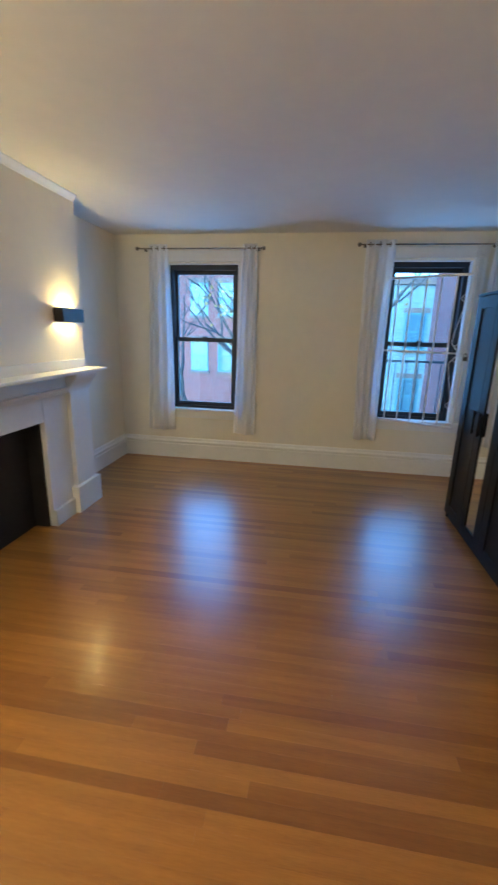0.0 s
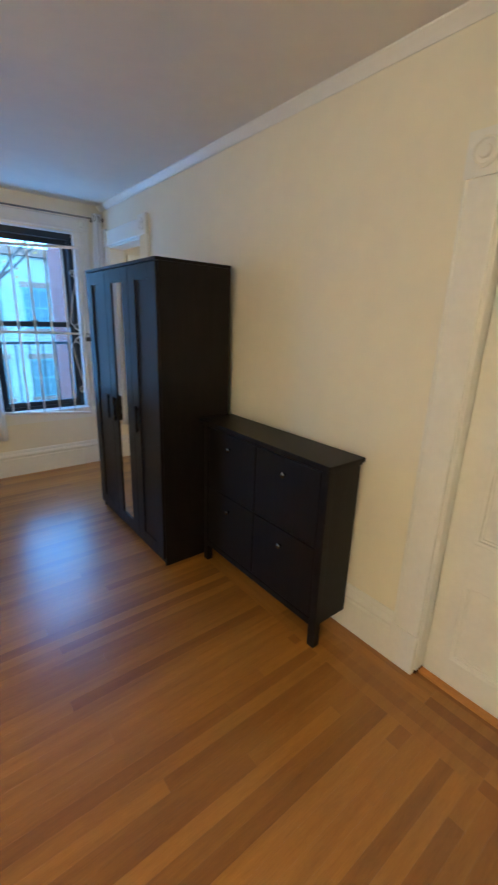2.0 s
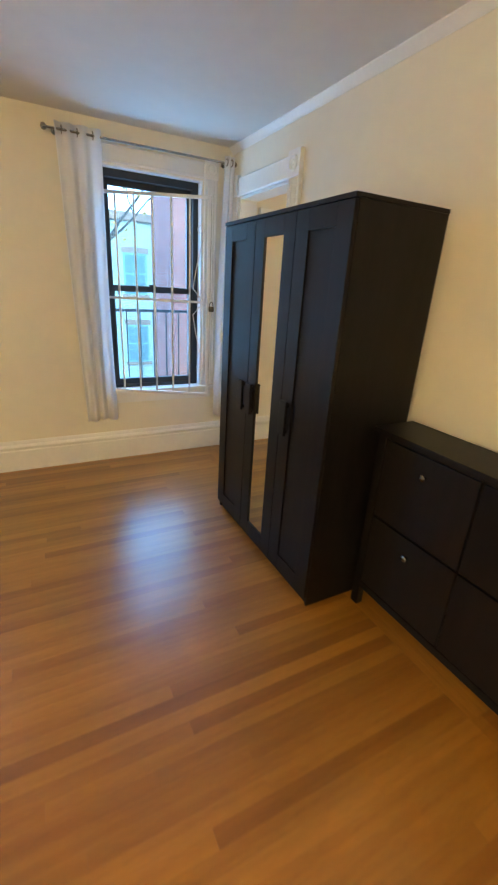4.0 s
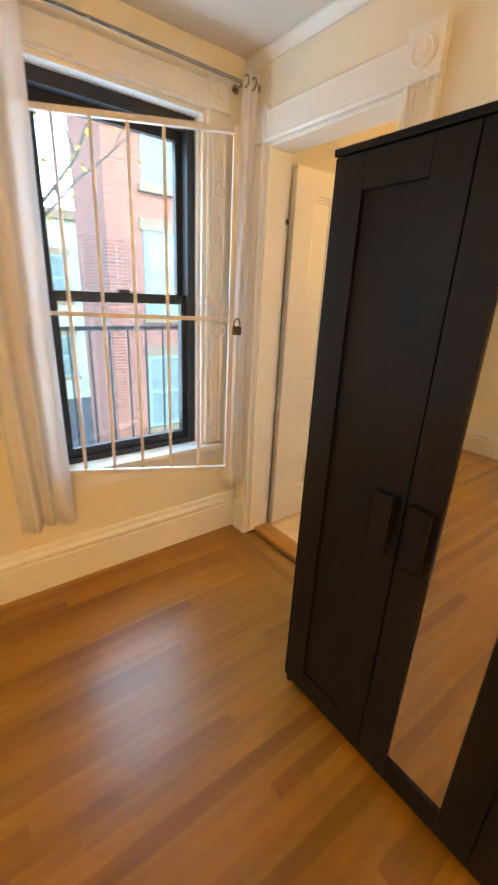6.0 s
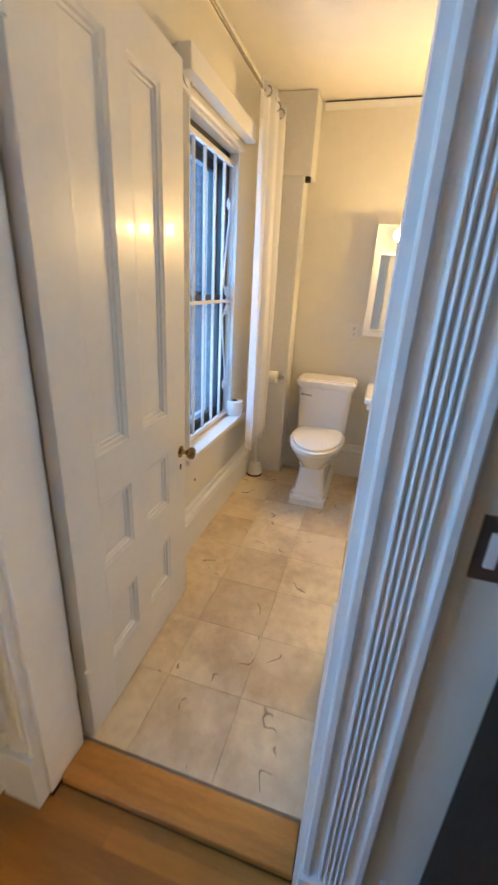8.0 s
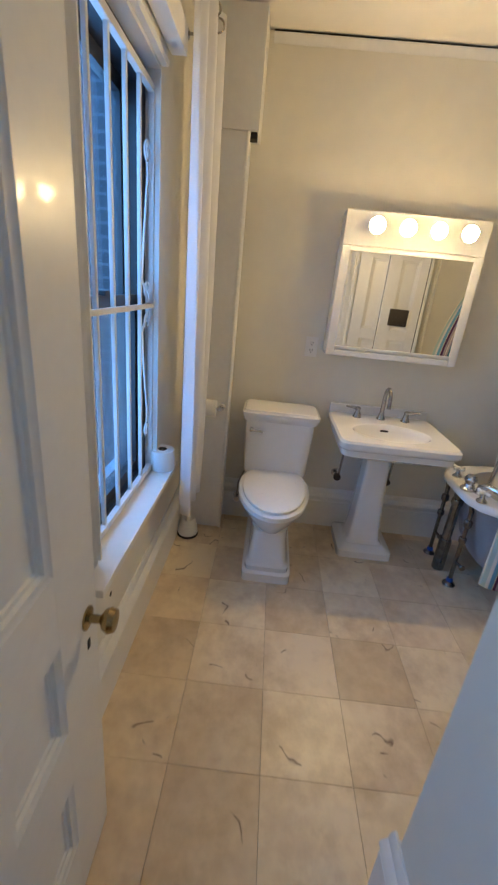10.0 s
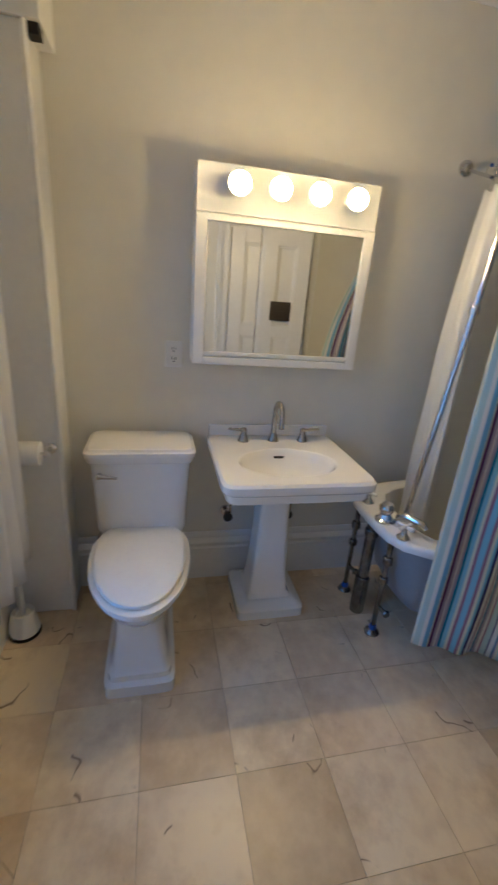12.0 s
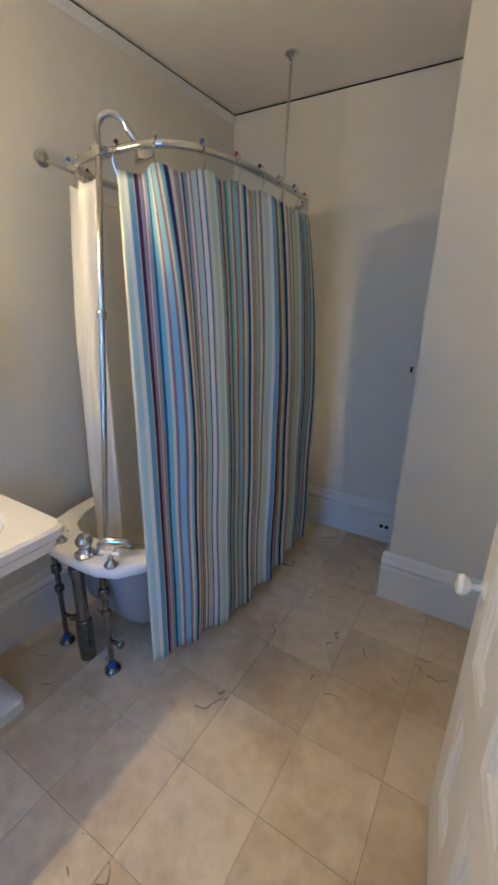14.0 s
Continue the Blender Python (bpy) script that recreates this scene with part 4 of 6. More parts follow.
# ---- bathroom things ----
def rrect(cx, cy, hx, hy, z, r=0.03, n=144):
    """A rounded rectangle ring about (cx, cy), sampled by angle."""
    out = []
    for k in range(n):
        a = 2 * math.pi * k / n
        c, s = math.cos(a), math.sin(a)
        e = 2 / max(0.05, min(1.0, r / min(hx, hy)))
        e = min(e, 14)
        d = (abs(c / hx) ** e + abs(s / hy) ** e) ** (-1 / e)
        out.append(Vector((cx + d * c, cy + d * s, z)))
    return out


def egg(cx, cy, front, back, half, z, n=48):
    """A toilet-seat outline: long towards -x."""
    out = []
    for k in range(n):
        a = 2 * math.pi * k / n
        c, s = math.cos(a), math.sin(a)
        if c < 0:
            out.append(Vector((cx + front * c, cy + half * s, z)))
        else:
            q = abs(c) ** 0.6
            out.append(Vector((cx + back * q, cy + half * (1 if s >= 0 else -1) * abs(s) ** 0.75, z)))
    return out


def toilet():
    cy = -0.228
    th = thing("toilet", "white ceramic toilet with closed lid and stepped foot", "toilet", (2.4, cy, BZ))
    bm = bmesh.new()
    loft(bm, [rrect(2.42, cy, 0.325, 0.135, BZ, 0.02), rrect(2.42, cy, 0.325, 0.135, BZ + 0.05, 0.02), rrect(2.425, cy, 0.31, 0.122, BZ + 0.058, 0.02), rrect(2.425, cy, 0.31, 0.122, BZ + 0.085, 0.02), rrect(2.43, cy, 0.295, 0.108, BZ + 0.10, 0.02), rrect(2.435, cy, 0.265, 0.098, BZ + 0.20, 0.03), rrect(2.435, cy, 0.262, 0.105, BZ + 0.27, 0.05)])
    part("foot", bm, CERAMIC, th, "stepped square foot")
    bm = bmesh.new()
    loft(bm, [egg(2.40, cy, 0.24, 0.22, 0.105, BZ + 0.271), egg(2.39, cy, 0.29, 0.24, 0.150, BZ + 0.33), egg(2.385, cy, 0.325, 0.25, 0.180, BZ + 0.38), egg(2.38, cy, 0.340, 0.25, 0.197, BZ + 0.412), egg(2.38, cy, 0.335, 0.245, 0.192, BZ + 0.425)])
    part("bowl", bm, CERAMIC, th)
    bm = bmesh.new()
    loft(bm, [egg(2.375, cy, 0.340, 0.20, 0.195, BZ + 0.4255), egg(2.375, cy, 0.346, 0.205, 0.200, BZ + 0.430), egg(2.375, cy, 0.346, 0.205, 0.200, BZ + 0.442), egg(2.375, cy, 0.340, 0.20, 0.195, BZ + 0.446)])
    part("seat", bm, PLASTICW, th)
    bm = bmesh.new()
    loft(bm, [egg(2.378, cy, 0.318, 0.19, 0.172, BZ + 0.4465), egg(2.378, cy, 0.326, 0.20, 0.180, BZ + 0.449), egg(2.378, cy, 0.326, 0.20, 0.180, BZ + 0.463), egg(2.378, cy, 0.316, 0.195, 0.170, BZ + 0.469), egg(2.38, cy, 0.10, 0.08, 0.06, BZ + 0.474)])
    part("lid", bm, PLASTICW, th, "closed white lid")
    for s in (-0.075, 0.075):
        part("seat_hinge", tube(bmesh.new(), [(2.578, cy + s - 0.02, BZ + 0.448), (2.578, cy + s + 0.02, BZ + 0.448)], 0.011, 10), PLASTICW, th)
    bm = bmesh.new()
    loft(bm, [rrect(2.655, cy, 0.105, 0.185, BZ + 0.426, 0.03), rrect(2.650, cy, 0.112, 0.193, BZ + 0.46, 0.03), rrect(2.645, cy, 0.120, 0.203, BZ + 0.78, 0.03)])
    part("tank", bm, CERAMIC, th)
    bm = bmesh.new()
    loft(bm, [rrect(2.642, cy, 0.123, 0.207, BZ + 0.780, 0.02), rrect(2.638, cy, 0.128, 0.214, BZ + 0.79, 0.02), rrect(2.636, cy, 0.132, 0.221, BZ + 0.812, 0.02), rrect(2.634, cy, 0.134, 0.224, BZ + 0.818, 0.02), rrect(2.634, cy, 0.134, 0.224, BZ + 0.832, 0.02), rrect(2.634, cy, 0.124, 0.214, BZ + 0.836, 0.02), rrect(2.634, cy, 0.120, 0.210, BZ + 0.846, 0.02), rrect(2.634, cy, 0.114, 0.204, BZ + 0.849, 0.02)])
    part("tank_lid", bm, CERAMIC, th, "stepped white tank lid")
    bm = tube(bmesh.new(), [(2.524, cy + 0.165, BZ + 0.73), (2.508, cy + 0.165, BZ + 0.73), (2.506, cy + 0.155, BZ + 0.73), (2.504, cy + 0.095, BZ + 0.724)], [0.013, 0.013, 0.008, 0.006], 10)
    part("flush_lever", bm, CHROME, th, "chrome flush lever")
    sv = thing("supply_valve", "chrome water supply valve with a hose behind the toilet", "valve", (FX, -0.02, 0.2))
    part("stub", tube(bmesh.new(), [(FX, -0.005, 0.19), (2.70, -0.005, 0.19)], 0.010, 10), CHROME, sv)
    part("escutcheon", lathe(bmesh.new(), [(0.03, 0), (0.028, 0.006), (0.012, 0.010)], (FX - 0.03, -0.005, 0.19), (-1, 0, 0), 16), CHROME, sv)
    part("valve_knob", lathe(bmesh.new(), [(0.018, 0), (0.018, 0.02)], (2.70, -0.005, 0.19), (-1, 0, 0), 12), CHROME, sv)
    part("hose", tube(bmesh.new(), [(2.715, -0.005, 0.20), (2.715, -0.005, 0.30), (2.69, -0.04, 0.40), (2.68, -0.06, 0.446)], 0.006, 8), NICKEL, sv)


toilet()


def basin():
    cx, cy = 2.49, -0.832
    th = thing("pedestal_sink", "white ceramic pedestal sink with stepped foot", "sink", (2.58, cy, BZ))
    hx, hy, zt = 0.290, 0.310, 0.845
    ox, hxo, hyo = 2.43, 0.145, 0.205

    def oval(k, z):
        return [Vector((ox + hxo * k * math.cos(a), cy + hyo * k * math.sin(a) * (1 + 0.0 * z), z)) for a in [2 * math.pi * i / 144 for i in range(144)]]
    rings = [rrect(cx + 0.01, cy, hx * 0.72, hy * 0.70, zt - 0.125, 0.05), rrect(cx + 0.01, cy, hx - 0.045, hy - 0.045, zt - 0.105, 0.03), rrect(cx, cy, hx - 0.022, hy - 0.022, zt - 0.088, 0.02), rrect(cx, cy, hx - 0.018, hy - 0.018, zt - 0.055, 0.02),
             rrect(cx, cy, hx - 0.004, hy - 0.004, zt - 0.045, 0.02), rrect(cx, cy, hx, hy, zt - 0.036, 0.02), rrect(cx, cy, hx, hy, zt - 0.012, 0.02), rrect(cx, cy, hx - 0.010, hy - 0.010, zt - 0.001, 0.02), rrect(cx, cy, hx - 0.03, hy - 0.03, zt - 0.003, 0.03)]
    rings += [oval(1.06, zt - 0.003), oval(1.0, zt - 0.010), oval(0.94, zt - 0.035), oval(0.82, zt - 0.07), oval(0.55, zt - 0.094), oval(0.18, zt - 0.102), oval(0.10, zt - 0.104)]
    part("basin", loft(bmesh.new(), rings), CERAMIC, th, "square basin with oval bowl")
    part("backsplash", B(FX - 0.022, FX - 0.001, cy - 0.30, cy + 0.30, zt - 0.05, zt + 0.05, bev=0.004), CERAMIC, th)
    px = 2.585
    rings = [rrect(px, cy, 0.078, 0.078, 0.745, 0.02), rrect(px, cy, 0.070, 0.068, 0.70, 0.02), rrect(px, cy, 0.074, 0.074, 0.45, 0.02), rrect(px, cy, 0.084, 0.086, 0.20, 0.02), rrect(px, cy, 0.094, 0.097, 0.105, 0.02), rrect(px, cy, 0.110, 0.113, 0.088, 0.02)]
    part("pedestal", loft(bmesh.new(), rings), CERAMIC, th, "tapering square column")
    rings = [rrect(px - 0.005, cy, 0.165, 0.165, BZ, 0.02), rrect(px - 0.005, cy, 0.165, 0.165, BZ + 0.045, 0.02), rrect(px - 0.005, cy, 0.158, 0.158, BZ + 0.053, 0.02), rrect(px, cy, 0.125, 0.128, BZ + 0.064, 0.02), rrect(px, cy, 0.114, 0.117, 0.0879, 0.02)]
    part("foot", loft(bmesh.new(), rings), CERAMIC, th, "stepped square foot")
    part("drain", lathe(bmesh.new(), [(0.022, 0), (0.020, 0.004), (0.004, 0.006)], (ox, cy, zt - 0.104), n=16), CHROME, th)
    part("overflow", B(ox + hxo * 0.90, ox + hxo * 0.93, cy - 0.024, cy + 0.024, zt - 0.045, zt - 0.033, bev=0.002), DARK, th, "dark overflow slot")
    fc = thing("basin_faucet", "brushed nickel gooseneck faucet with two lever handles", "faucet", (2.68, cy, zt))
    fx = 2.685
    zb = zt - 0.003
    pts = [(fx, cy, zb), (fx, cy, zb + 0.12)] + [(fx - 0.055 + 0.055 * math.cos(a), cy, zb + 0.138 + 0.058 * math.sin(a)) for a in np.linspace(0, math.pi * 0.94, 12)] + [(fx - 0.113, cy, zb + 0.095)]
    part("spout", tube(bmesh.new(), pts, [0.014, 0.012] + [0.0115] * 12 + [0.012], 12), NICKEL, fc)
    part("spout_base", lathe(bmesh.new(), [(0.026, 0), (0.026, 0.004), (0.018, 0.02), (0.015, 0.04)], (fx, cy, zb), n=18), NICKEL, fc)
    for s in (-1, 1):
        hy_ = cy + s * 0.145
        hnd = part("handle", lathe(bmesh.new(), [(0.026, 0), (0.026, 0.004), (0.020, 0.02), (0.013, 0.045), (0.015, 0.055), (0.010, 0.064), (0.001, 0.066)], (fx - 0.005, hy_, zb), n=18), NICKEL, fc)
        part("lever", tube(bmesh.new(), [(fx - 0.005, hy_, zb + 0.055), (fx - 0.012, hy_ + s * 0.03, zb + 0.058), (fx - 0.018, hy_ + s * 0.075, zb + 0.064)], [0.008, 0.007, 0.0055], 10), NICKEL, hnd)
    for y, nm in ((cy + 0.19, "hot"), (cy - 0.13, "cold")):
        v = thing("stop_valve", "dull metal stop valve and pipe under the sink", "valve", (FX, y, 0.45))
        part("pipe", tube(bmesh.new(), [(FX, y, 0.42), (2.72, y, 0.42), (2.715, y - 0.01, 0.43), (2.70, y - 0.02, 0.74)], 0.007, 8), NICKEL, v)
        part("escutcheon", lathe(bmesh.new(), [(0.03, 0), (0.028, 0.006), (0.012, 0.010)], (FX, y, 0.42), (-1, 0, 0), 16), CHROME, v)
        part("valve_body", lathe(bmesh.new(), [(0.014, 0), (0.018, 0.015), (0.014, 0.03), (0.024, 0.034), (0.024, 0.046)], (2.745, y, 0.42), (-1, 0, 0), 12), BRONZE, v)
    part("trap", tube(bmesh.new(), [(FX, cy + 0.02, 0.48), (2.70, cy + 0.02, 0.48), (2.66, cy + 0.01, 0.50), (2.655, cy, 0.60)], 0.019, 10), CHROME, th)


basin()


def medicine_cabinet():
    xf, y0, y1, z0, z1 = 2.648, -1.166, -0.435, 1.20, 1.93
    th = thing("medicine_cabinet", "white mirrored medicine cabinet with a row of bulbs", "cabinet", (FX, (y0 + y1) / 2, z0))
    bm = bmesh.new()
    bx(bm, xf + 0.01, FX, y0, y1, z0, z1, bev=0.003)
    part("body", bm, PLASTICW, th)
    part("light_panel", B(xf - 0.002, xf + 0.0095, y0, y1, 1.768, z1, bev=0.003), PLASTICW, th, "white lamp panel")
    bm = bmesh.new()
    bx(bm, xf - 0.006, xf + 0.009, y0, y0 + 0.045, z0 + 0.0, 1.762, bev=0.004)
    bx(bm, xf - 0.006, xf + 0.009, y1 - 0.045, y1, z0 + 0.0, 1.762, bev=0.004)
    bx(bm, xf - 0.006, xf + 0.009, y0 + 0.045, y1 - 0.045, 1.740, 1.762, bev=0.002)
    bx(bm, xf - 0.006, xf + 0.009, y0 + 0.045, y1 - 0.045, z0, 1.232, bev=0.003)
    bx(bm, xf - 0.004, xf + 0.009, y0 + 0.045, y1 - 0.045, 1.238, 1.254, bev=0.002)
    part("door_frame", bm, PLASTICW, th)
    a, b = y0 + 0.045, y1 - 0.045
    w = (b - a) / 3
    for k in range(3):
        part("mirror", B(xf + 0.001 + (0.0015 if k == 1 else 0), xf + 0.006, a + w * k + 0.0016, a + w * (k + 1) - 0.0016, 1.2545, 1.7395), MIRROR, th, "mirror door")
        if k:
            part("door_gap", B(xf + 0.0062, xf + 0.0092, a + w * k - 0.004, a + w * k + 0.004, 1.2545, 1.7395), DARK, th, "dark gap between mirror doors")
    for y in (-0.582, -0.735, -0.886, -1.037):
        s = part("bulb_socket", lathe(bmesh.new(), [(0.024, 0), (0.024, 0.024), (0.018, 0.032)], (xf - 0.002, y, 1.856), (-1, 0, 0), 16), PLASTICW, th)
        # Only the front cap glows; an added opaque cup spares the panel behind.
        cap = [(0.040 * math.sin(radians(a)), 0.068 + 0.040 * math.cos(radians(a))) for a in (78, 72, 66, 58, 48, 38, 28, 18, 8, 1)]
        cup = [(0.019, 0.0322)] + [(0.0402 * math.sin(radians(a)), 0.068 + 0.0402 * math.cos(radians(a))) for a in (150, 136, 122, 108, 95, 78.5)]
        part("bulb", lathe(bmesh.new(), cap, (xf - 0.002, y, 1.856), (-1, 0, 0), 24), BULB, s, "round glowing bulb")
        part("bulb_shield", lathe(bmesh.new(), cup, (xf - 0.002, y, 1.856), (-1, 0, 0), 24), PLASTICW, s, "added white rear cup shielding the panel from the bulb")


medicine_cabinet()


def outlet():
    y, z = -0.365, 1.216
    th = thing("wall_outlet", "white double wall outlet beside the mirror cabinet", "outlet", (FX, y, z))
    part("cover_plate", B(FX - 0.006, FX, y - 0.036, y + 0.036, z - 0.058, z + 0.058, bev=0.003), PLASTICW, th)
    for dz in (-0.022, 0.022):
        s = part("socket", B(FX - 0.009, FX - 0.006, y - 0.017, y + 0.017, z + dz - 0.016, z + dz + 0.016, bev=0.001), PLASTICW, th)
        for dy in (-0.007, 0.007):
            part("slot", B(FX - 0.0096, FX - 0.009, y + dy - 0.0015, y + dy + 0.0015, z + dz - 0.002, z + dz + 0.010), DARK, s)
        part("slot", B(FX - 0.0096, FX - 0.009, y - 0.003, y + 0.003, z + dz - 0.012, z + dz - 0.006), DARK, s)


outlet()


def chase():
    th = thing("pipe_chase", "white boxed corner pipe chase beside the toilet", "chase", (2.68, 0.2, BZ), kind="structure")
    part("lower_box", B(2.590, FX, 0.090, BY, BZ, 2.20, bev=0.006), TRIM, th)
    part("upper_box", B(2.582, FX, 0.042, BY, 2.20, CZ, bev=0.004), TRIM, th)
    part("corner_bead", tube(bmesh.new(), [(2.592, 0.091, BZ), (2.592, 0.091, 2.199)], 0.010, 10), TRIM, th)
    part("pipe_hole", B(2.597, 2.645, 0.050, 0.086, 2.170, 2.1995), DARK, th, "dark gap under the upper box")
    tp = thing("toilet_paper_holder", "chrome toilet paper holder with a white roll", "paper holder", (2.59, 0.2, 0.845))
    for y in (0.125, 0.262):
        part("post", lathe(bmesh.new(), [(0.022, 0), (0.022, 0.006), (0.011, 0.012), (0.010, 0.055), (0.014, 0.060), (0.012, 0.068)], (2.590, y, 0.845), (-1, 0, 0), 14), CHROME, tp)
    part("spindle", tube(bmesh.new(), [(2.530, 0.125, 0.845), (2.530, 0.262, 0.845)], 0.006, 10), CHROME, tp)
    part("paper_roll", lathe(bmesh.new(), [(0.020, 0), (0.047, 0), (0.047, 0.1), (0.020, 0.1)], (2.530, 0.152, 0.845), (0, 1, 0), 24), PAPER, tp, "white paper roll")


chase()


def loose():
    t = thing("toilet_roll", "white toilet paper roll standing on the window sill", "toilet paper", (2.065, 0.34, W3[2]))
    part("paper", lathe(bmesh.new(), [(0.022, 0.0), (0.056, 0.0), (0.058, 0.006), (0.058, 0.094), (0.056, 0.10), (0.022, 0.10), (0.022, 0.03)], (2.065, 0.34, W3[2]), n=28), PAPER, t)
    part("core", lathe(bmesh.new(), [(0.0215, 0.002), (0.0215, 0.101), (0.0200, 0.101), (0.0200, 0.035), (0.001, 0.035)], (2.065, 0.34, W3[2]), n=20), CARD, t, "brown cardboard core")
    t = thing("toilet_brush", "white toilet brush in a round holder on the floor", "toilet brush", (2.475, 0.275, BZ))
    part("holder", lathe(bmesh.new(), [(0.058, 0.012), (0.062, 0.02), (0.058, 0.06), (0.044, 0.115), (0.040, 0.118), (0.034, 0.10)], (2.475, 0.275, BZ), n=24), PLASTICW, t)
    part("base", lathe(bmesh.new(), [(0.064, 0), (0.066, 0.004), (0.064, 0.0119)], (2.475, 0.275, BZ), n=24), BLACKIRON, t, "dark base ring")
    part("handle", lathe(bmesh.new(), [(0.011, 0.099), (0.011, 0.34), (0.015, 0.36), (0.010, 0.385), (0.001, 0.388)], (2.475, 0.275, BZ), n=14), PLASTICW, t)
    for k, (x, z, r) in enumerate(((0.50, 0.62, 0.010), (0.47, 0.50, 0.008), (0.455, 0.45, 0.008))):
        bm = lathe(bmesh.new(), [(r, 0), (r * 0.7, 0.0012)], (x, -0.56, z), (0, 1, 0), 7)
        bmesh.ops.scale(bm, verts=bm.verts, vec=(0.45, 1, 1.6), space=Matrix.Translation((-x, 0.56, -z)))
        solid("wall_chip", bm, DARK, "small dark chip in the wall paint", "paint chip", group="wall chips")
    solid("wall_chip", lathe(bmesh.new(), [(0.011, 0), (0.008, 0.001)], (1.45, BY - 0.0002, 0.42), (0, -1, 0), 7), DARK, "small dark mark on the wall", "paint chip")
    h = thing("wall_hook", "small dark hook plate on the back wall", "hook", (1.507, -3.0, 1.19))
    part("plate", B(1.50, 1.514, -3.0, -2.994, 1.172, 1.208, bev=0.002), DARK, h)
    part("backing", B(1.487, 1.532, -2.9995, -2.9985, 1.14, 1.23), BATHWALL, h)
    for x in (1.515, 1.55):
        solid("pipe_hole", lathe(bmesh.new(), [(0.014, 0), (0.014, 0.0015)], (x, -2.972, 0.135), (0, 1, 0), 14), DARK, "dark round pipe hole in the baseboard", "hole", group="pipe holes")
    ch = thing("ceiling_hook", "small metal hook in the bathroom ceiling", "hook", (1.5, -0.3, CZ))
    part("hook", tube(bmesh.new(), [(1.5, -0.25, CZ + 0.004), (1.5, -0.25, CZ - 0.04), (1.51, -0.25, CZ - 0.055), (1.525, -0.25, CZ - 0.05)], 0.004, 8), BRASS, ch)


loose()

# ---- tub and shower ----
TCX, TY0, TY1, TZ = 2.355, -2.76, -1.205, 0.615


def tubring(inset, z, dy=0.0, n=96):
    """Tub outline: flat tap end with rounded corners at +y, a round far end at -y."""
    hx = 0.365 - inset
    cyf = TY0 + 0.365
    out = []
    for k in range(n):
        a = 2 * math.pi * k / n
        c, s = math.cos(a), math.sin(a)
        if s < 0:
            out.append(Vector((TCX + hx * c, cyf + (0.365 - inset) * s, z)))
        else:
            L = TY1 - inset - dy - cyf
            e = 4.2
            d = (abs(c / hx) ** e + abs(s / L) ** e) ** (-1 / e)
            out.append(Vector((TCX + d * c, cyf + d * s, z)))
    return out


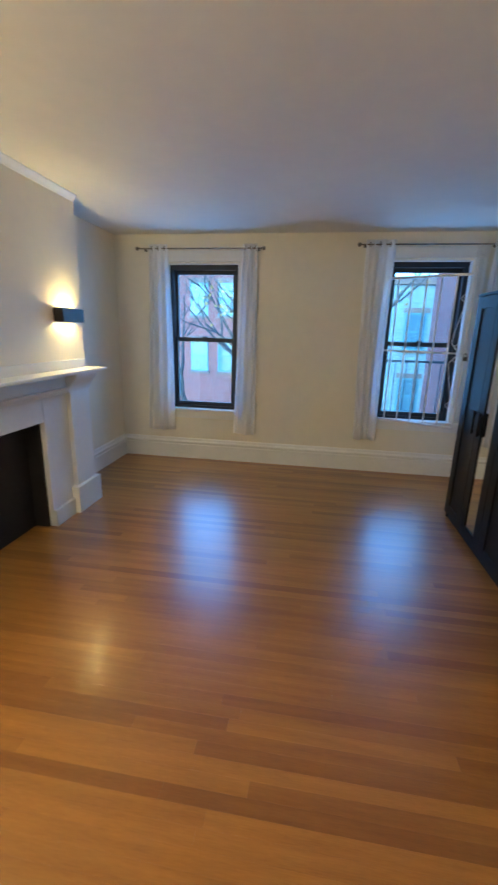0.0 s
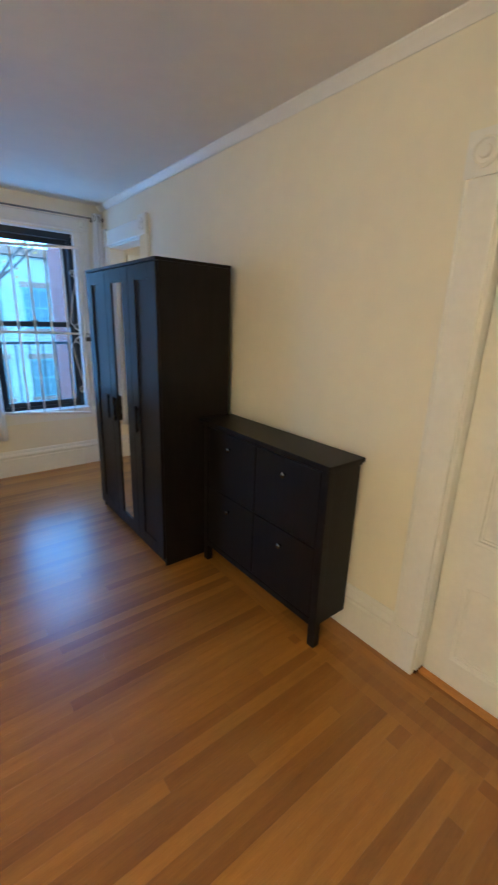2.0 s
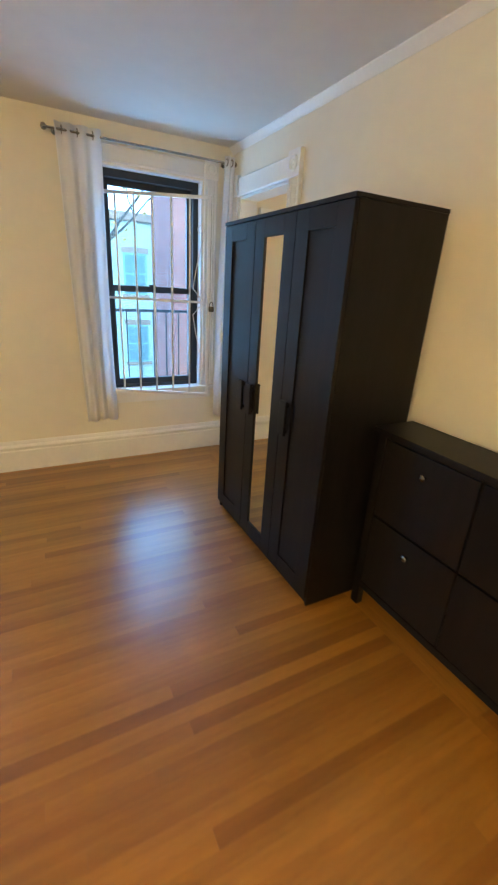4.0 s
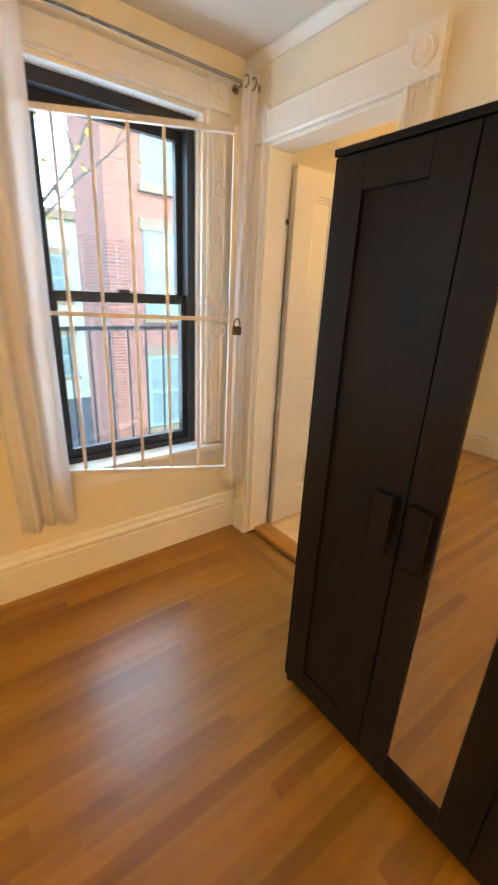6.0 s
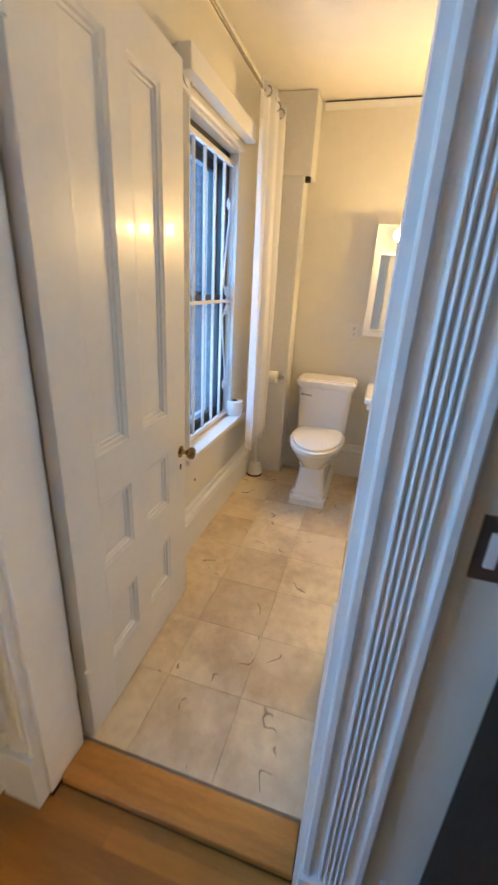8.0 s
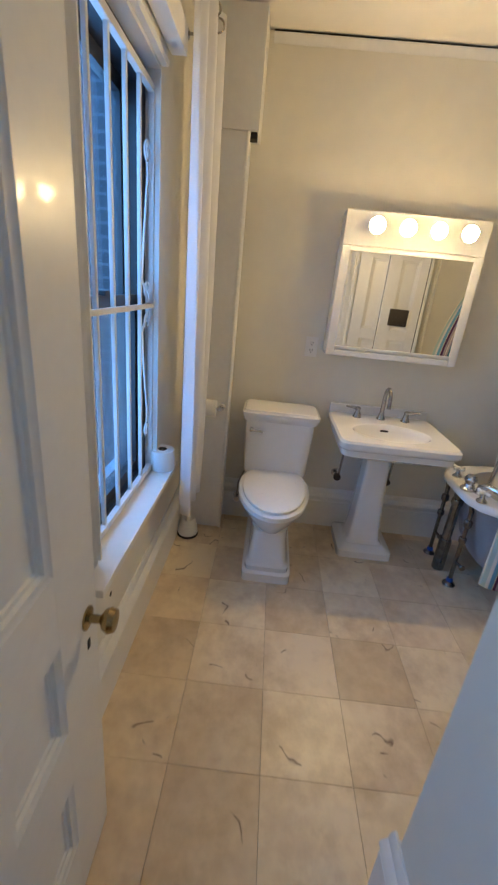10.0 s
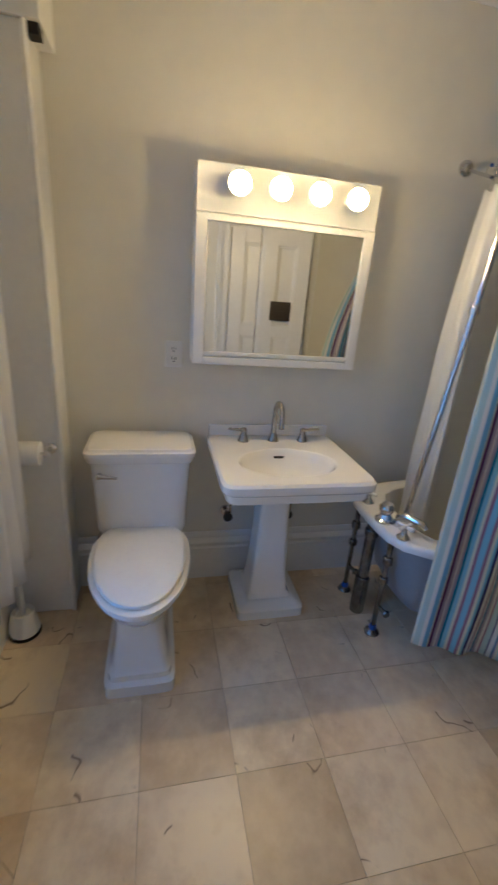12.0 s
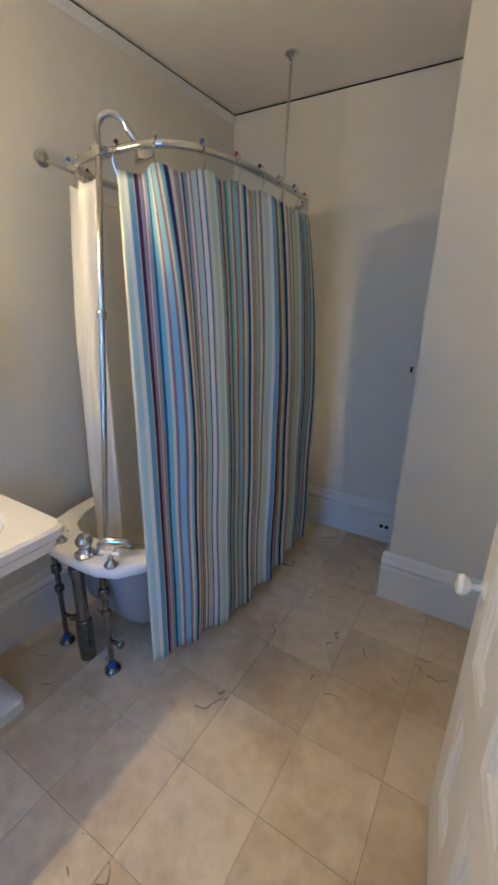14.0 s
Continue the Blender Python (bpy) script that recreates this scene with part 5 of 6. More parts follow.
def tub():
    th = thing("clawfoot_tub", "white roll-rim clawfoot bathtub with grey outside", "bathtub", (TCX, -2.0, BZ))
    part("shell", loft(bmesh.new(), [tubring(0.20, 0.15, 0.10), tubring(0.13, 0.17, 0.09), tubring(0.085, 0.26, 0.08), tubring(0.06, 0.40, 0.07), tubring(0.045, TZ - 0.050, 0.05), tubring(0.06, TZ - 0.049, 0.05)], True, False), ENAMEL, th, "grey painted outside")
    part("rim", loft(bmesh.new(), [tubring(0.044, TZ - 0.050, 0.03), tubring(0.014, TZ - 0.049), tubring(0.003, TZ - 0.040), tubring(0.0, TZ - 0.026), tubring(0.003, TZ - 0.012), tubring(0.011, TZ - 0.003), tubring(0.020, TZ), tubring(0.045, TZ - 0.001, 0.085), tubring(0.058, TZ - 0.012, 0.10), tubring(0.075, 0.45, 0.11), tubring(0.12, 0.27, 0.14), tubring(0.22, 0.20, 0.20)], False, True), CERAMIC, th, "glossy white rim and inside")
    for x in (TCX - 0.22, TCX + 0.22):
        for y in (TY0 + 0.28, TY1 - 0.42):
            part("claw_foot", lathe(bmesh.new(), [(0.034, 0), (0.038, 0.015), (0.024, 0.045), (0.022, 0.08), (0.045, 0.15), (0.03, 0.19)], (x, y, BZ), n=12), BLACKIRON, th)
    dy = -1.262
    for x in (2.165, 2.462):
        f = part("tap_base", lathe(bmesh.new(), [(0.027, 0), (0.027, 0.005), (0.016, 0.018), (0.011, 0.028), (0.010, 0.050)], (x, dy, TZ - 0.001), n=16), CHROME, th)
        for a in (0.4, 0.4 + math.pi / 2):
            d = Vector((math.cos(a), math.sin(a), 0))
            c = Vector((x, dy, TZ + 0.052))
            part("cross_handle", tube(bmesh.new(), [c - d * 0.038, c - d * 0.030, c - d * 0.008, c + d * 0.008, c + d * 0.030, c + d * 0.038], [0.007, 0.009, 0.006, 0.006, 0.009, 0.007], 8), CERAMIC, f, "white porcelain cross handle")
        part("tap_cap", lathe(bmesh.new(), [(0.011, 0), (0.011, 0.014), (0.001, 0.018)], (x, dy, TZ + 0.046), n=12), CERAMIC, f)
    part("waste_knob", lathe(bmesh.new(), [(0.042, 0), (0.042, 0.008), (0.030, 0.016), (0.024, 0.035), (0.032, 0.052), (0.033, 0.066), (0.022, 0.084), (0.001, 0.090)], (2.30, -1.255, TZ - 0.001), n=20), CHROME, th, "domed chrome waste knob")
    part("spout", tube(bmesh.new(), [(2.255, -1.285, TZ), (2.25, -1.29, TZ + 0.04), (2.225, -1.305, TZ + 0.058), (2.17, -1.338, TZ + 0.055), (2.155, -1.348, TZ + 0.038)], [0.016, 0.018, 0.018, 0.016, 0.014], 12), CHROME, th)
    # supplies and the standing waste
    for x, y in ((2.272, -1.295), (2.575, -1.290)):
        s = thing("tub_supply", "chrome supply pipe with a valve under the tub rim, colour darkened for shade", "pipe", (x, y, BZ), group="tub supplies")
        part("pipe", tube(bmesh.new(), [(x, y, BZ), (x, y, 0.34), (x, y, 0.50), (x * 0.5 + 0.5 * (TCX + (x - TCX) * 1.0), TY1 - 0.055, TZ - 0.03)], [0.011, 0.011, 0.013, 0.013], 12), DARKCHROME, s)
        part("floor_flange", lathe(bmesh.new(), [(0.036, 0), (0.034, 0.008), (0.016, 0.022)], (x, y, BZ), n=18), DARKCHROME, s)
        part("union_nut", lathe(bmesh.new(), [(0.017, 0), (0.023, 0.008), (0.023, 0.036), (0.017, 0.044)], (x, y, 0.40), n=8), DARKCHROME, s)
        part("union_nut", lathe(bmesh.new(), [(0.016, 0), (0.021, 0.008), (0.021, 0.03), (0.016, 0.036)], (x, y, 0.30), n=8), DARKCHROME, s)
        part("valve_stem", tube(bmesh.new(), [(x, y, 0.175), (x - 0.055, y - 0.01, 0.175)], 0.009, 10), DARKCHROME, s)
        part("valve_handle", lathe(bmesh.new(), [(0.016, 0), (0.018, 0.006), (0.014, 0.014)], (x - 0.053, y - 0.01, 0.175), (-1, 0, 0), 12), DARKCHROME, s)
        part("seal_ring", lathe(bmesh.new(), [(0.017, 0), (0.019, 0.008), (0.015, 0.024)], (x, y, BZ + 0.020), n=14), BLUE, s, "blue ring")
    wst = thing("waste_pipe", "thick chrome overflow pipe under the tub, colour darkened for shade", "pipe", (2.42, -1.28, BZ))
    part("pipe", tube(bmesh.new(), [(2.42, -1.285, BZ), (2.42, -1.285, 0.56), (2.415, TY1 - 0.06, TZ - 0.03)], 0.026, 14), DARKCHROME, wst)
    part("collar", lathe(bmesh.new(), [(0.033, 0), (0.035, 0.01), (0.035, 0.20), (0.029, 0.21)], (2.42, -1.285, BZ), n=18), DARKCHROME, wst)
    part("collar", lathe(bmesh.new(), [(0.031, 0), (0.033, 0.006), (0.033, 0.03), (0.029, 0.036)], (2.42, -1.285, 0.46), n=18), DARKCHROME, wst)


tub()

RZ = 2.0
RX0, RX1, RYA, RYB = 1.955, 2.60, -2.56, -1.507


def ringpath(n=72):
    pts = []
    cx, cy, hx, hy = (RX0 + RX1) / 2, (RYA + RYB) / 2, (RX1 - RX0) / 2, (RYB - RYA) / 2
    for k in range(n):
        a = 2 * math.pi * k / n
        e = 3.6
        c, s = math.cos(a), math.sin(a)
        d = (abs(c / hx) ** e + abs(s / hy) ** e) ** (-1 / e)
        pts.append(Vector((cx + d * c, cy + d * s, RZ)))
    return pts


def shower():
    th = thing("shower_rail", "oval chrome shower curtain rail held by wall and ceiling rods", "shower rail", (2.3, -2.0, RZ))
    part("rail", tube(bmesh.new(), ringpath(), 0.0125, 10, closed=True), CHROME, th)
    part("wall_brace", tube(bmesh.new(), [(FX, -1.61, 2.075), (2.585, -1.60, RZ)], 0.007, 8), CHROME, th)
    part("wall_flange", lathe(bmesh.new(), [(0.032, 0), (0.032, 0.008), (0.018, 0.014), (0.014, 0.03)], (FX, -1.61, 2.075), (-1, 0, 0), 18), CHROME, th)
    part("ceiling_rod", tube(bmesh.new(), [(2.185, -2.556, RZ), (2.17, -2.57, CZ + 0.004)], 0.007, 8), CHROME, th)
    part("ceiling_flange", lathe(bmesh.new(), [(0.032, 0), (0.032, 0.008), (0.018, 0.016), (0.012, 0.03)], (2.17, -2.57, CZ + 0.004), (0, 0, -1), 18), CHROME, th)
    rs = thing("shower_riser", "chrome shower riser pipe curving to a shower head", "shower", (2.24, -1.33, TZ))
    x, y = 2.293, -1.345
    yy = -1.488
    top = [(x, y, TZ - 0.002), (x, y - 0.065, 1.25), (x + 0.01, yy, 2.0), (x + 0.01, yy, 2.05)]
    top += [(x + 0.01 - 0.035 * (1 - math.cos(a)), yy - 0.035 + 0.035 * math.cos(a), 2.055 + 0.05 * math.sin(a)) for a in np.linspace(0.2, math.pi * 0.93, 10)] + [(x - 0.075, yy - 0.09, 2.035)]
    part("pipe", tube(bmesh.new(), top, 0.0105, 10), CHROME, rs)
    part("shower_head", lathe(bmesh.new(), [(0.012, 0), (0.014, 0.02), (0.034, 0.045), (0.036, 0.056), (0.001, 0.058)], (x - 0.075, yy - 0.09, 2.04), (-0.2, -0.4, -1), 18), CHROME, rs)
    part("joint", lathe(bmesh.new(), [(0.013, 0), (0.016, 0.006), (0.016, 0.026), (0.013, 0.032)], (x + 0.003, y - 0.088, 1.48), (0, -0.12, 1), 10), CHROME, rs)
    part("rail_clamp", B(x - 0.01, x + 0.03, yy - 0.034, yy + 0.016, RZ - 0.016, RZ + 0.016, bev=0.006), CHROME, rs)


shower()


def along(path):
    """A sampler of a plan line: u in 0..1 gives the point and the normal to its outer side."""
    pts = [Vector((a, b, 0)) for a, b in path]
    seg = [0.0]
    for a, b in zip(pts, pts[1:]):
        seg.append(seg[-1] + (b - a).length)

    def at(u):
        q = min(max(u, 0.0), 1.0) * seg[-1]
        for i in range(len(pts) - 1):
            if q <= seg[i + 1] + 1e-9:
                d = (pts[i + 1] - pts[i]).normalized()
                return pts[i].lerp(pts[i + 1], (q - seg[i]) / (seg[i + 1] - seg[i])), Vector((d.y, -d.x, 0))
        return pts[-1], Vector((0, 0, 0))
    return at


def drape(name, label, top, hem, ztop, zbot, waves, depth, material, seed, fall=0.55, hooks=True):
    """A hanging cloth between a line along the rail and a line along the hem; UV u runs along the cloth."""
    ta, ha = along(top), along(hem)
    rnd = random.Random(seed)
    ph = [rnd.uniform(0, 6.28) for _ in range(6)]
    nu, nv = waves * 14, 40
    bm = bmesh.new()
    uvl = bm.loops.layers.uv.new("UVMap")
    rows = []
    for j in range(nv + 1):
        v = j / nv
        f = min(1.0, (1 - v) / fall)
        f = f * (2 - f)
        row = []
        for i in range(nu + 1):
            u = i / nu
            (p, n1), (q, n2) = ta(u), ha(u)
            p, nrm = p.lerp(q, f), (n1.lerp(n2, f)).normalized()
            d2 = depth * (0.45 + 0.55 * math.sin(7 * u + ph[3]) ** 2)
            off = d2 * math.sin(2 * math.pi * waves * u + 1.1 * math.sin(5 * u + ph[0]) + 0.6 * math.sin(3 * v + ph[1]) * (1 - v)) + d2 * 0.5 * math.sin(2 * math.pi * waves * 0.37 * u + ph[2] + 1.8 * v)
            off += 0.004 * math.sin(17 * v + 9 * u + ph[4]) * (1 - v)
            edge = min(1.0, 6 * min(u, 1 - u) + 0.25)
            z = zbot(u) + (ztop - zbot(u)) * v - (0.016 * (0.5 - 0.5 * math.cos(2 * math.pi * waves * u)) if j == nv else 0)
            row.append(bm.verts.new((p.x + nrm.x * off * edge, p.y + nrm.y * off * edge, z)))
        rows.append(row)
    run_u = [0.0]
    for i in range(nu):
        run_u.append(run_u[-1] + (rows[nv // 2][i + 1].co - rows[nv // 2][i].co).length)
    for j in range(nv):
        for i in range(nu):
            fc = bm.faces.new((rows[j][i], rows[j][i + 1], rows[j + 1][i + 1], rows[j + 1][i]))
            for lp, ii in zip(fc.loops, (i, i + 1, i + 1, i)):
                lp[uvl].uv = (run_u[ii] / 0.38 + 0.02, 0.5)
    th = thing(name, label, "shower curtain", (top[0][0], top[0][1], zbot(0.5)))
    body = part("cloth", bm, material, th)
    sol = body.modifiers.new("thickness", "SOLIDIFY")
    sol.thickness = 0.0012
    beads = [BRONZE, REDBEAD, BLUE, CHROME]
    for k in range(waves + 1 if hooks else 0):
        p, nrm = ta((k + 0.02) / (waves + 0.04))
        h = part("hook", tube(bmesh.new(), [(p.x, p.y, ztop - 0.03), (p.x + nrm.x * 0.02, p.y + nrm.y * 0.02, ztop + 0.02), (p.x + nrm.x * 0.016, p.y + nrm.y * 0.016, RZ + 0.018), (p.x - nrm.x * 0.012, p.y - nrm.y * 0.012, RZ + 0.018), (p.x - nrm.x * 0.014, p.y - nrm.y * 0.014, RZ - 0.01)], 0.0022, 6), CHROME, th, "wire curtain hook")
        part("bead", lathe(bmesh.new(), [(0.003, -0.007), (0.007, -0.003), (0.007, 0.003), (0.003, 0.007)], (p.x, p.y, RZ + 0.022), n=10), beads[(k * 3) % 4], h, "small coloured bead")
    return th


_ring = ringpath(96)
_cx, _cy = (RX0 + RX1) / 2, (RYA + RYB) / 2
_front = sorted(((p.x, p.y) for p in _ring if p.x < _cx - 0.03 and not (p.y < _cy and p.x > 2.07)), key=lambda q: math.atan2(q[1] - _cy, q[0] - _cx) % (2 * math.pi))
_hem = [(1.985, -1.265), (1.955, -1.36), (1.935, -1.55), (1.925, -1.80), (1.925, -2.10), (1.935, -2.40), (1.955, -2.60), (1.985, -2.67)]
drape("shower_curtain", "striped blue, teal, purple and white cloth shower curtain", _front, _hem, RZ - 0.055, lambda u: 0.145 + 0.11 * math.exp(-u / 0.2) + 0.010 * math.sin(11 * u), 8, 0.022, STRIPE, 3)
drape("shower_liner", "white vinyl shower liner hanging inside the tub", [(2.36, -1.513), (2.45, -1.517), (2.53, -1.545), (2.575, -1.62)], [(2.40, -1.52), (2.47, -1.50), (2.56, -1.52), (2.60, -1.60)], RZ - 0.06, lambda u: 0.40, 3, 0.016, LINER, 8)
drape("shower_liner", "pale grey vinyl liner hanging along the wall side of the tub", [(2.58, -1.66), (2.598, -1.9), (2.59, -2.2), (2.54, -2.48), (2.40, -2.555)], [(2.56, -1.66), (2.50, -1.92), (2.42, -2.20), (2.36, -2.36), (2.26, -2.46)], RZ - 0.06, lambda u: 0.30, 4, 0.008, LINER, 9, fall=1.0)


# ---- outside ----
GZ = -3.2
solid("ground", B(-120, 120, 0.75, 160, GZ - 0.3, GZ), ASPHALT, "grey paved yard ground", "ground", "structure")


def building(name, label, x0, x1, y0, y1, h, material, cols, rows, face="y", z0=GZ):
    th = thing(name, label, "building", ((x0 + x1) / 2, (y0 + y1) / 2, z0))
    part("wall", B(x0, x1, y0, y1, z0, h), material, th)
    part("cornice", B(x0 - 0.15, x1 + 0.15, y0 - 0.2, y1 + 0.1, h, h + 0.35, bev=0.05), LIMEST, th)
    for cx in cols:
        for cz in rows:
            if face == "y":
                P = lambda a0, a1, d0, d1, c0, c1: (cx + a0, cx + a1, y0 - d1, y0 - d0, cz + c0, cz + c1)
            else:
                P = lambda a0, a1, d0, d1, c0, c1: ((x0 - d1, x0 - d0) if face == "-x" else (x1 + d0, x1 + d1)) + (cx + a0, cx + a1, cz + c0, cz + c1)
            w = part("window", B(*P(-0.52, 0.52, 0.0, 0.05, 0, 1.75)), TEAL, th, "painted sash window")
            part("pane", B(*P(-0.44, 0.44, 0.051, 0.06, 0.08, 0.84)), PANEDARK, w)
            part("pane", B(*P(-0.44, 0.44, 0.051, 0.06, 0.92, 1.66)), PANEDARK, w)
            part("sill", B(*P(-0.6, 0.6, 0.0, 0.14, -0.14, -0.001)), LIMEST, w)
            part("lintel", B(*P(-0.6, 0.6, 0.0, 0.08, 1.751, 1.98)), LIMEST, w)
    return th


building("brick_building", "red brick house across the yard with sash windows", -30, -5.6, 19, 28, 9.0, BRICKR, (-16.4, -14.6, -12.5, -10.7, -8.4, -6.8), (-0.7, 2.4, 5.5))
building("brick_building", "pale brick row house across the yard with sash windows", -5.38, 12, 17, 26, 3.9, BRICKG, (-4.4, -2.6, -0.6, 1.0, 2.9, 4.6, 6.4), (-2.2, 0.9))
building("brick_building", "red brick house beside the yard with sash windows", 1.75, 12, 7.5, 9.6, 10, BRICKR, (3.05, 5.2, 7.4), (-1.7, 0.95, 3.55))
_w = thing("side_wing", "brick side wing close beside the bathroom window", "building", (3.4, 3, GZ))
part("wall", B(2.75, 3.2, 0.60, 5.0, GZ, 9.0), BRICKD, _w)
part("downpipe", tube(bmesh.new(), [(2.70, 2.2, GZ), (2.70, 2.2, 9.0)], 0.05, 12), BLACKIRON, _w)
_rl = thing("iron_railing", "black iron balcony railing outside the window", "railing", (-0.6, 1.6, -0.2))
part("balcony_floor", B(-2.2, 1.2, 0.72, 1.62, 0.10, 0.16), BLACKIRON, _rl)
part("rail", B(-2.2, 1.2, 1.56, 1.60, 1.22, 1.25), BLACKIRON, _rl)
part("rail", B(-2.2, 1.2, 1.57, 1.59, 0.24, 0.26), BLACKIRON, _rl)
for k in range(23):
    x = -2.15 + k * 0.15
    part("baluster", tube(bmesh.new(), [(x, 1.58, 0.16), (x, 1.58, 1.22)], 0.008, 6), BLACKIRON, _rl)


def tree(name, x, y, h, seed, leaves, label):
    rnd = random.Random(seed)
    th = thing(name, label, "tree", (x, y, GZ))
    bm = bmesh.new()
    tips = []

    def grow(p, d, r, ln, depth):
        pts, rad = [p], [r]
        for k in range(3):
            d = (d + Vector((rnd.uniform(-0.25, 0.25), rnd.uniform(-0.25, 0.25), rnd.uniform(-0.05, 0.18)))).normalized()
            p = p + d * ln / 3
            pts.append(p)
            rad.append(r * (1 - 0.14 * (k + 1)))
        tube(bm, pts, rad, 6 if depth < 2 else 4)
        tips.append(p)
        if depth < 5:
            for _ in range(3 if depth < 2 else 2):
                grow(pts[rnd.choice((2, 3))], (d + Vector((rnd.uniform(-0.9, 0.9), rnd.uniform(-0.9, 0.9), rnd.uniform(-0.1, 0.6)))).normalized(), r * 0.56, ln * 0.74, depth + 1)
    grow(Vector((x, y, GZ)), Vector((0.05, 0, 1)), 0.16, h * 0.34, 0)
    part("trunk", bm, BARK, th, "bare dark limbs")
    if leaves:
        bm = bmesh.new()
        for p in tips[-leaves:]:
            for _ in range(7):
                c = p + Vector([rnd.gauss(0, 0.16) for _ in range(3)])
                a, b = Vector([rnd.gauss(0, 1) for _ in range(3)]).normalized() * 0.05, Vector([rnd.gauss(0, 1) for _ in range(3)]).normalized() * 0.035
                bm.faces.new([bm.verts.new(c + q) for q in (-a, -b, a, b)])
        part("crown", bm, LEAF, th, "sparse yellow leaves")


tree("tree", -7.9, 15.5, 8.0, 4, 0, "bare street tree with dark limbs")
tree("tree", -1.2, 6.6, 8.5, 11, 160, "thin tree with a few yellow leaves")
tree("tree", -2.8, 10.5, 9.0, 7, 0, "bare tree with dark limbs")

# ---- floors, piece by piece ----
fl = solid("floor", B(WX, EXB, SY, NY, -0.08, -0.004), SUBFLOOR, "oak strip floor with a mitred border, worn varnish", "floor", "structure")
_unit = {}


def piece(name, x0, x1, y0, y1, z0, z1, material, parent):
    """One slab with softened upper edges; alike sizes share a mesh."""
    key = (round(x1 - x0, 3), round(y1 - y0, 3), material.name)
    if key not in _unit:
        hx, hy, h, c = (x1 - x0) / 2, (y1 - y0) / 2, z1 - z0, 0.0002
        vs = [(sx * hx, sy * hy, 0) for sx, sy in ((-1, -1), (1, -1), (1, 1), (-1, 1))]
        vs += [(sx * hx, sy * hy, h - c) for sx, sy in ((-1, -1), (1, -1), (1, 1), (-1, 1))]
        vs += [(sx * (hx - c), sy * (hy - c), h) for sx, sy in ((-1, -1), (1, -1), (1, 1), (-1, 1))]
        fs = [(3, 2, 1, 0), (8, 9, 10, 11)] + [(a + o, b + o, b + 4 + o, a + 4 + o) for o in (0, 4) for a, b in ((0, 1), (1, 2), (2, 3), (3, 0))]
        me = bpy.data.meshes.new(name)
        me.from_pydata(vs, [], fs)
        me.materials.append(material)
        _unit[key] = me
    ob = new(name, _unit[key])
    ob.location = ((x0 + x1) / 2, (y0 + y1) / 2, z0)
    ob.parent = parent
    return ob


rest_v, rest_f = [], []


def joined(x0, x1, y0, y1, z0, z1):
    n, c = len(rest_v), 0.0002
    rest_v.extend([(x0, y0, z0), (x1, y0, z0), (x1, y1, z0), (x0, y1, z0), (x0, y0, z1 - c), (x1, y0, z1 - c), (x1, y1, z1 - c), (x0, y1, z1 - c), (x0 + c, y0 + c, z1), (x1 - c, y0 + c, z1), (x1 - c, y1 - c, z1), (x0 + c, y1 - c, z1)])
    rest_f.extend([tuple(n + i for i in q) for q in [(3, 2, 1, 0), (8, 9, 10, 11)] + [(a + o, b + o, b + 4 + o, a + 4 + o) for o in (0, 4) for a, b in ((0, 1), (1, 2), (2, 3), (3, 0))]])


rnd = random.Random(5)
PW = 0.0572
GAP = 0.0001
bord = 5 * PW
ix0, ix1, iy0, iy1 = WX + bord, EX - bord, SY + bord, NY - bord
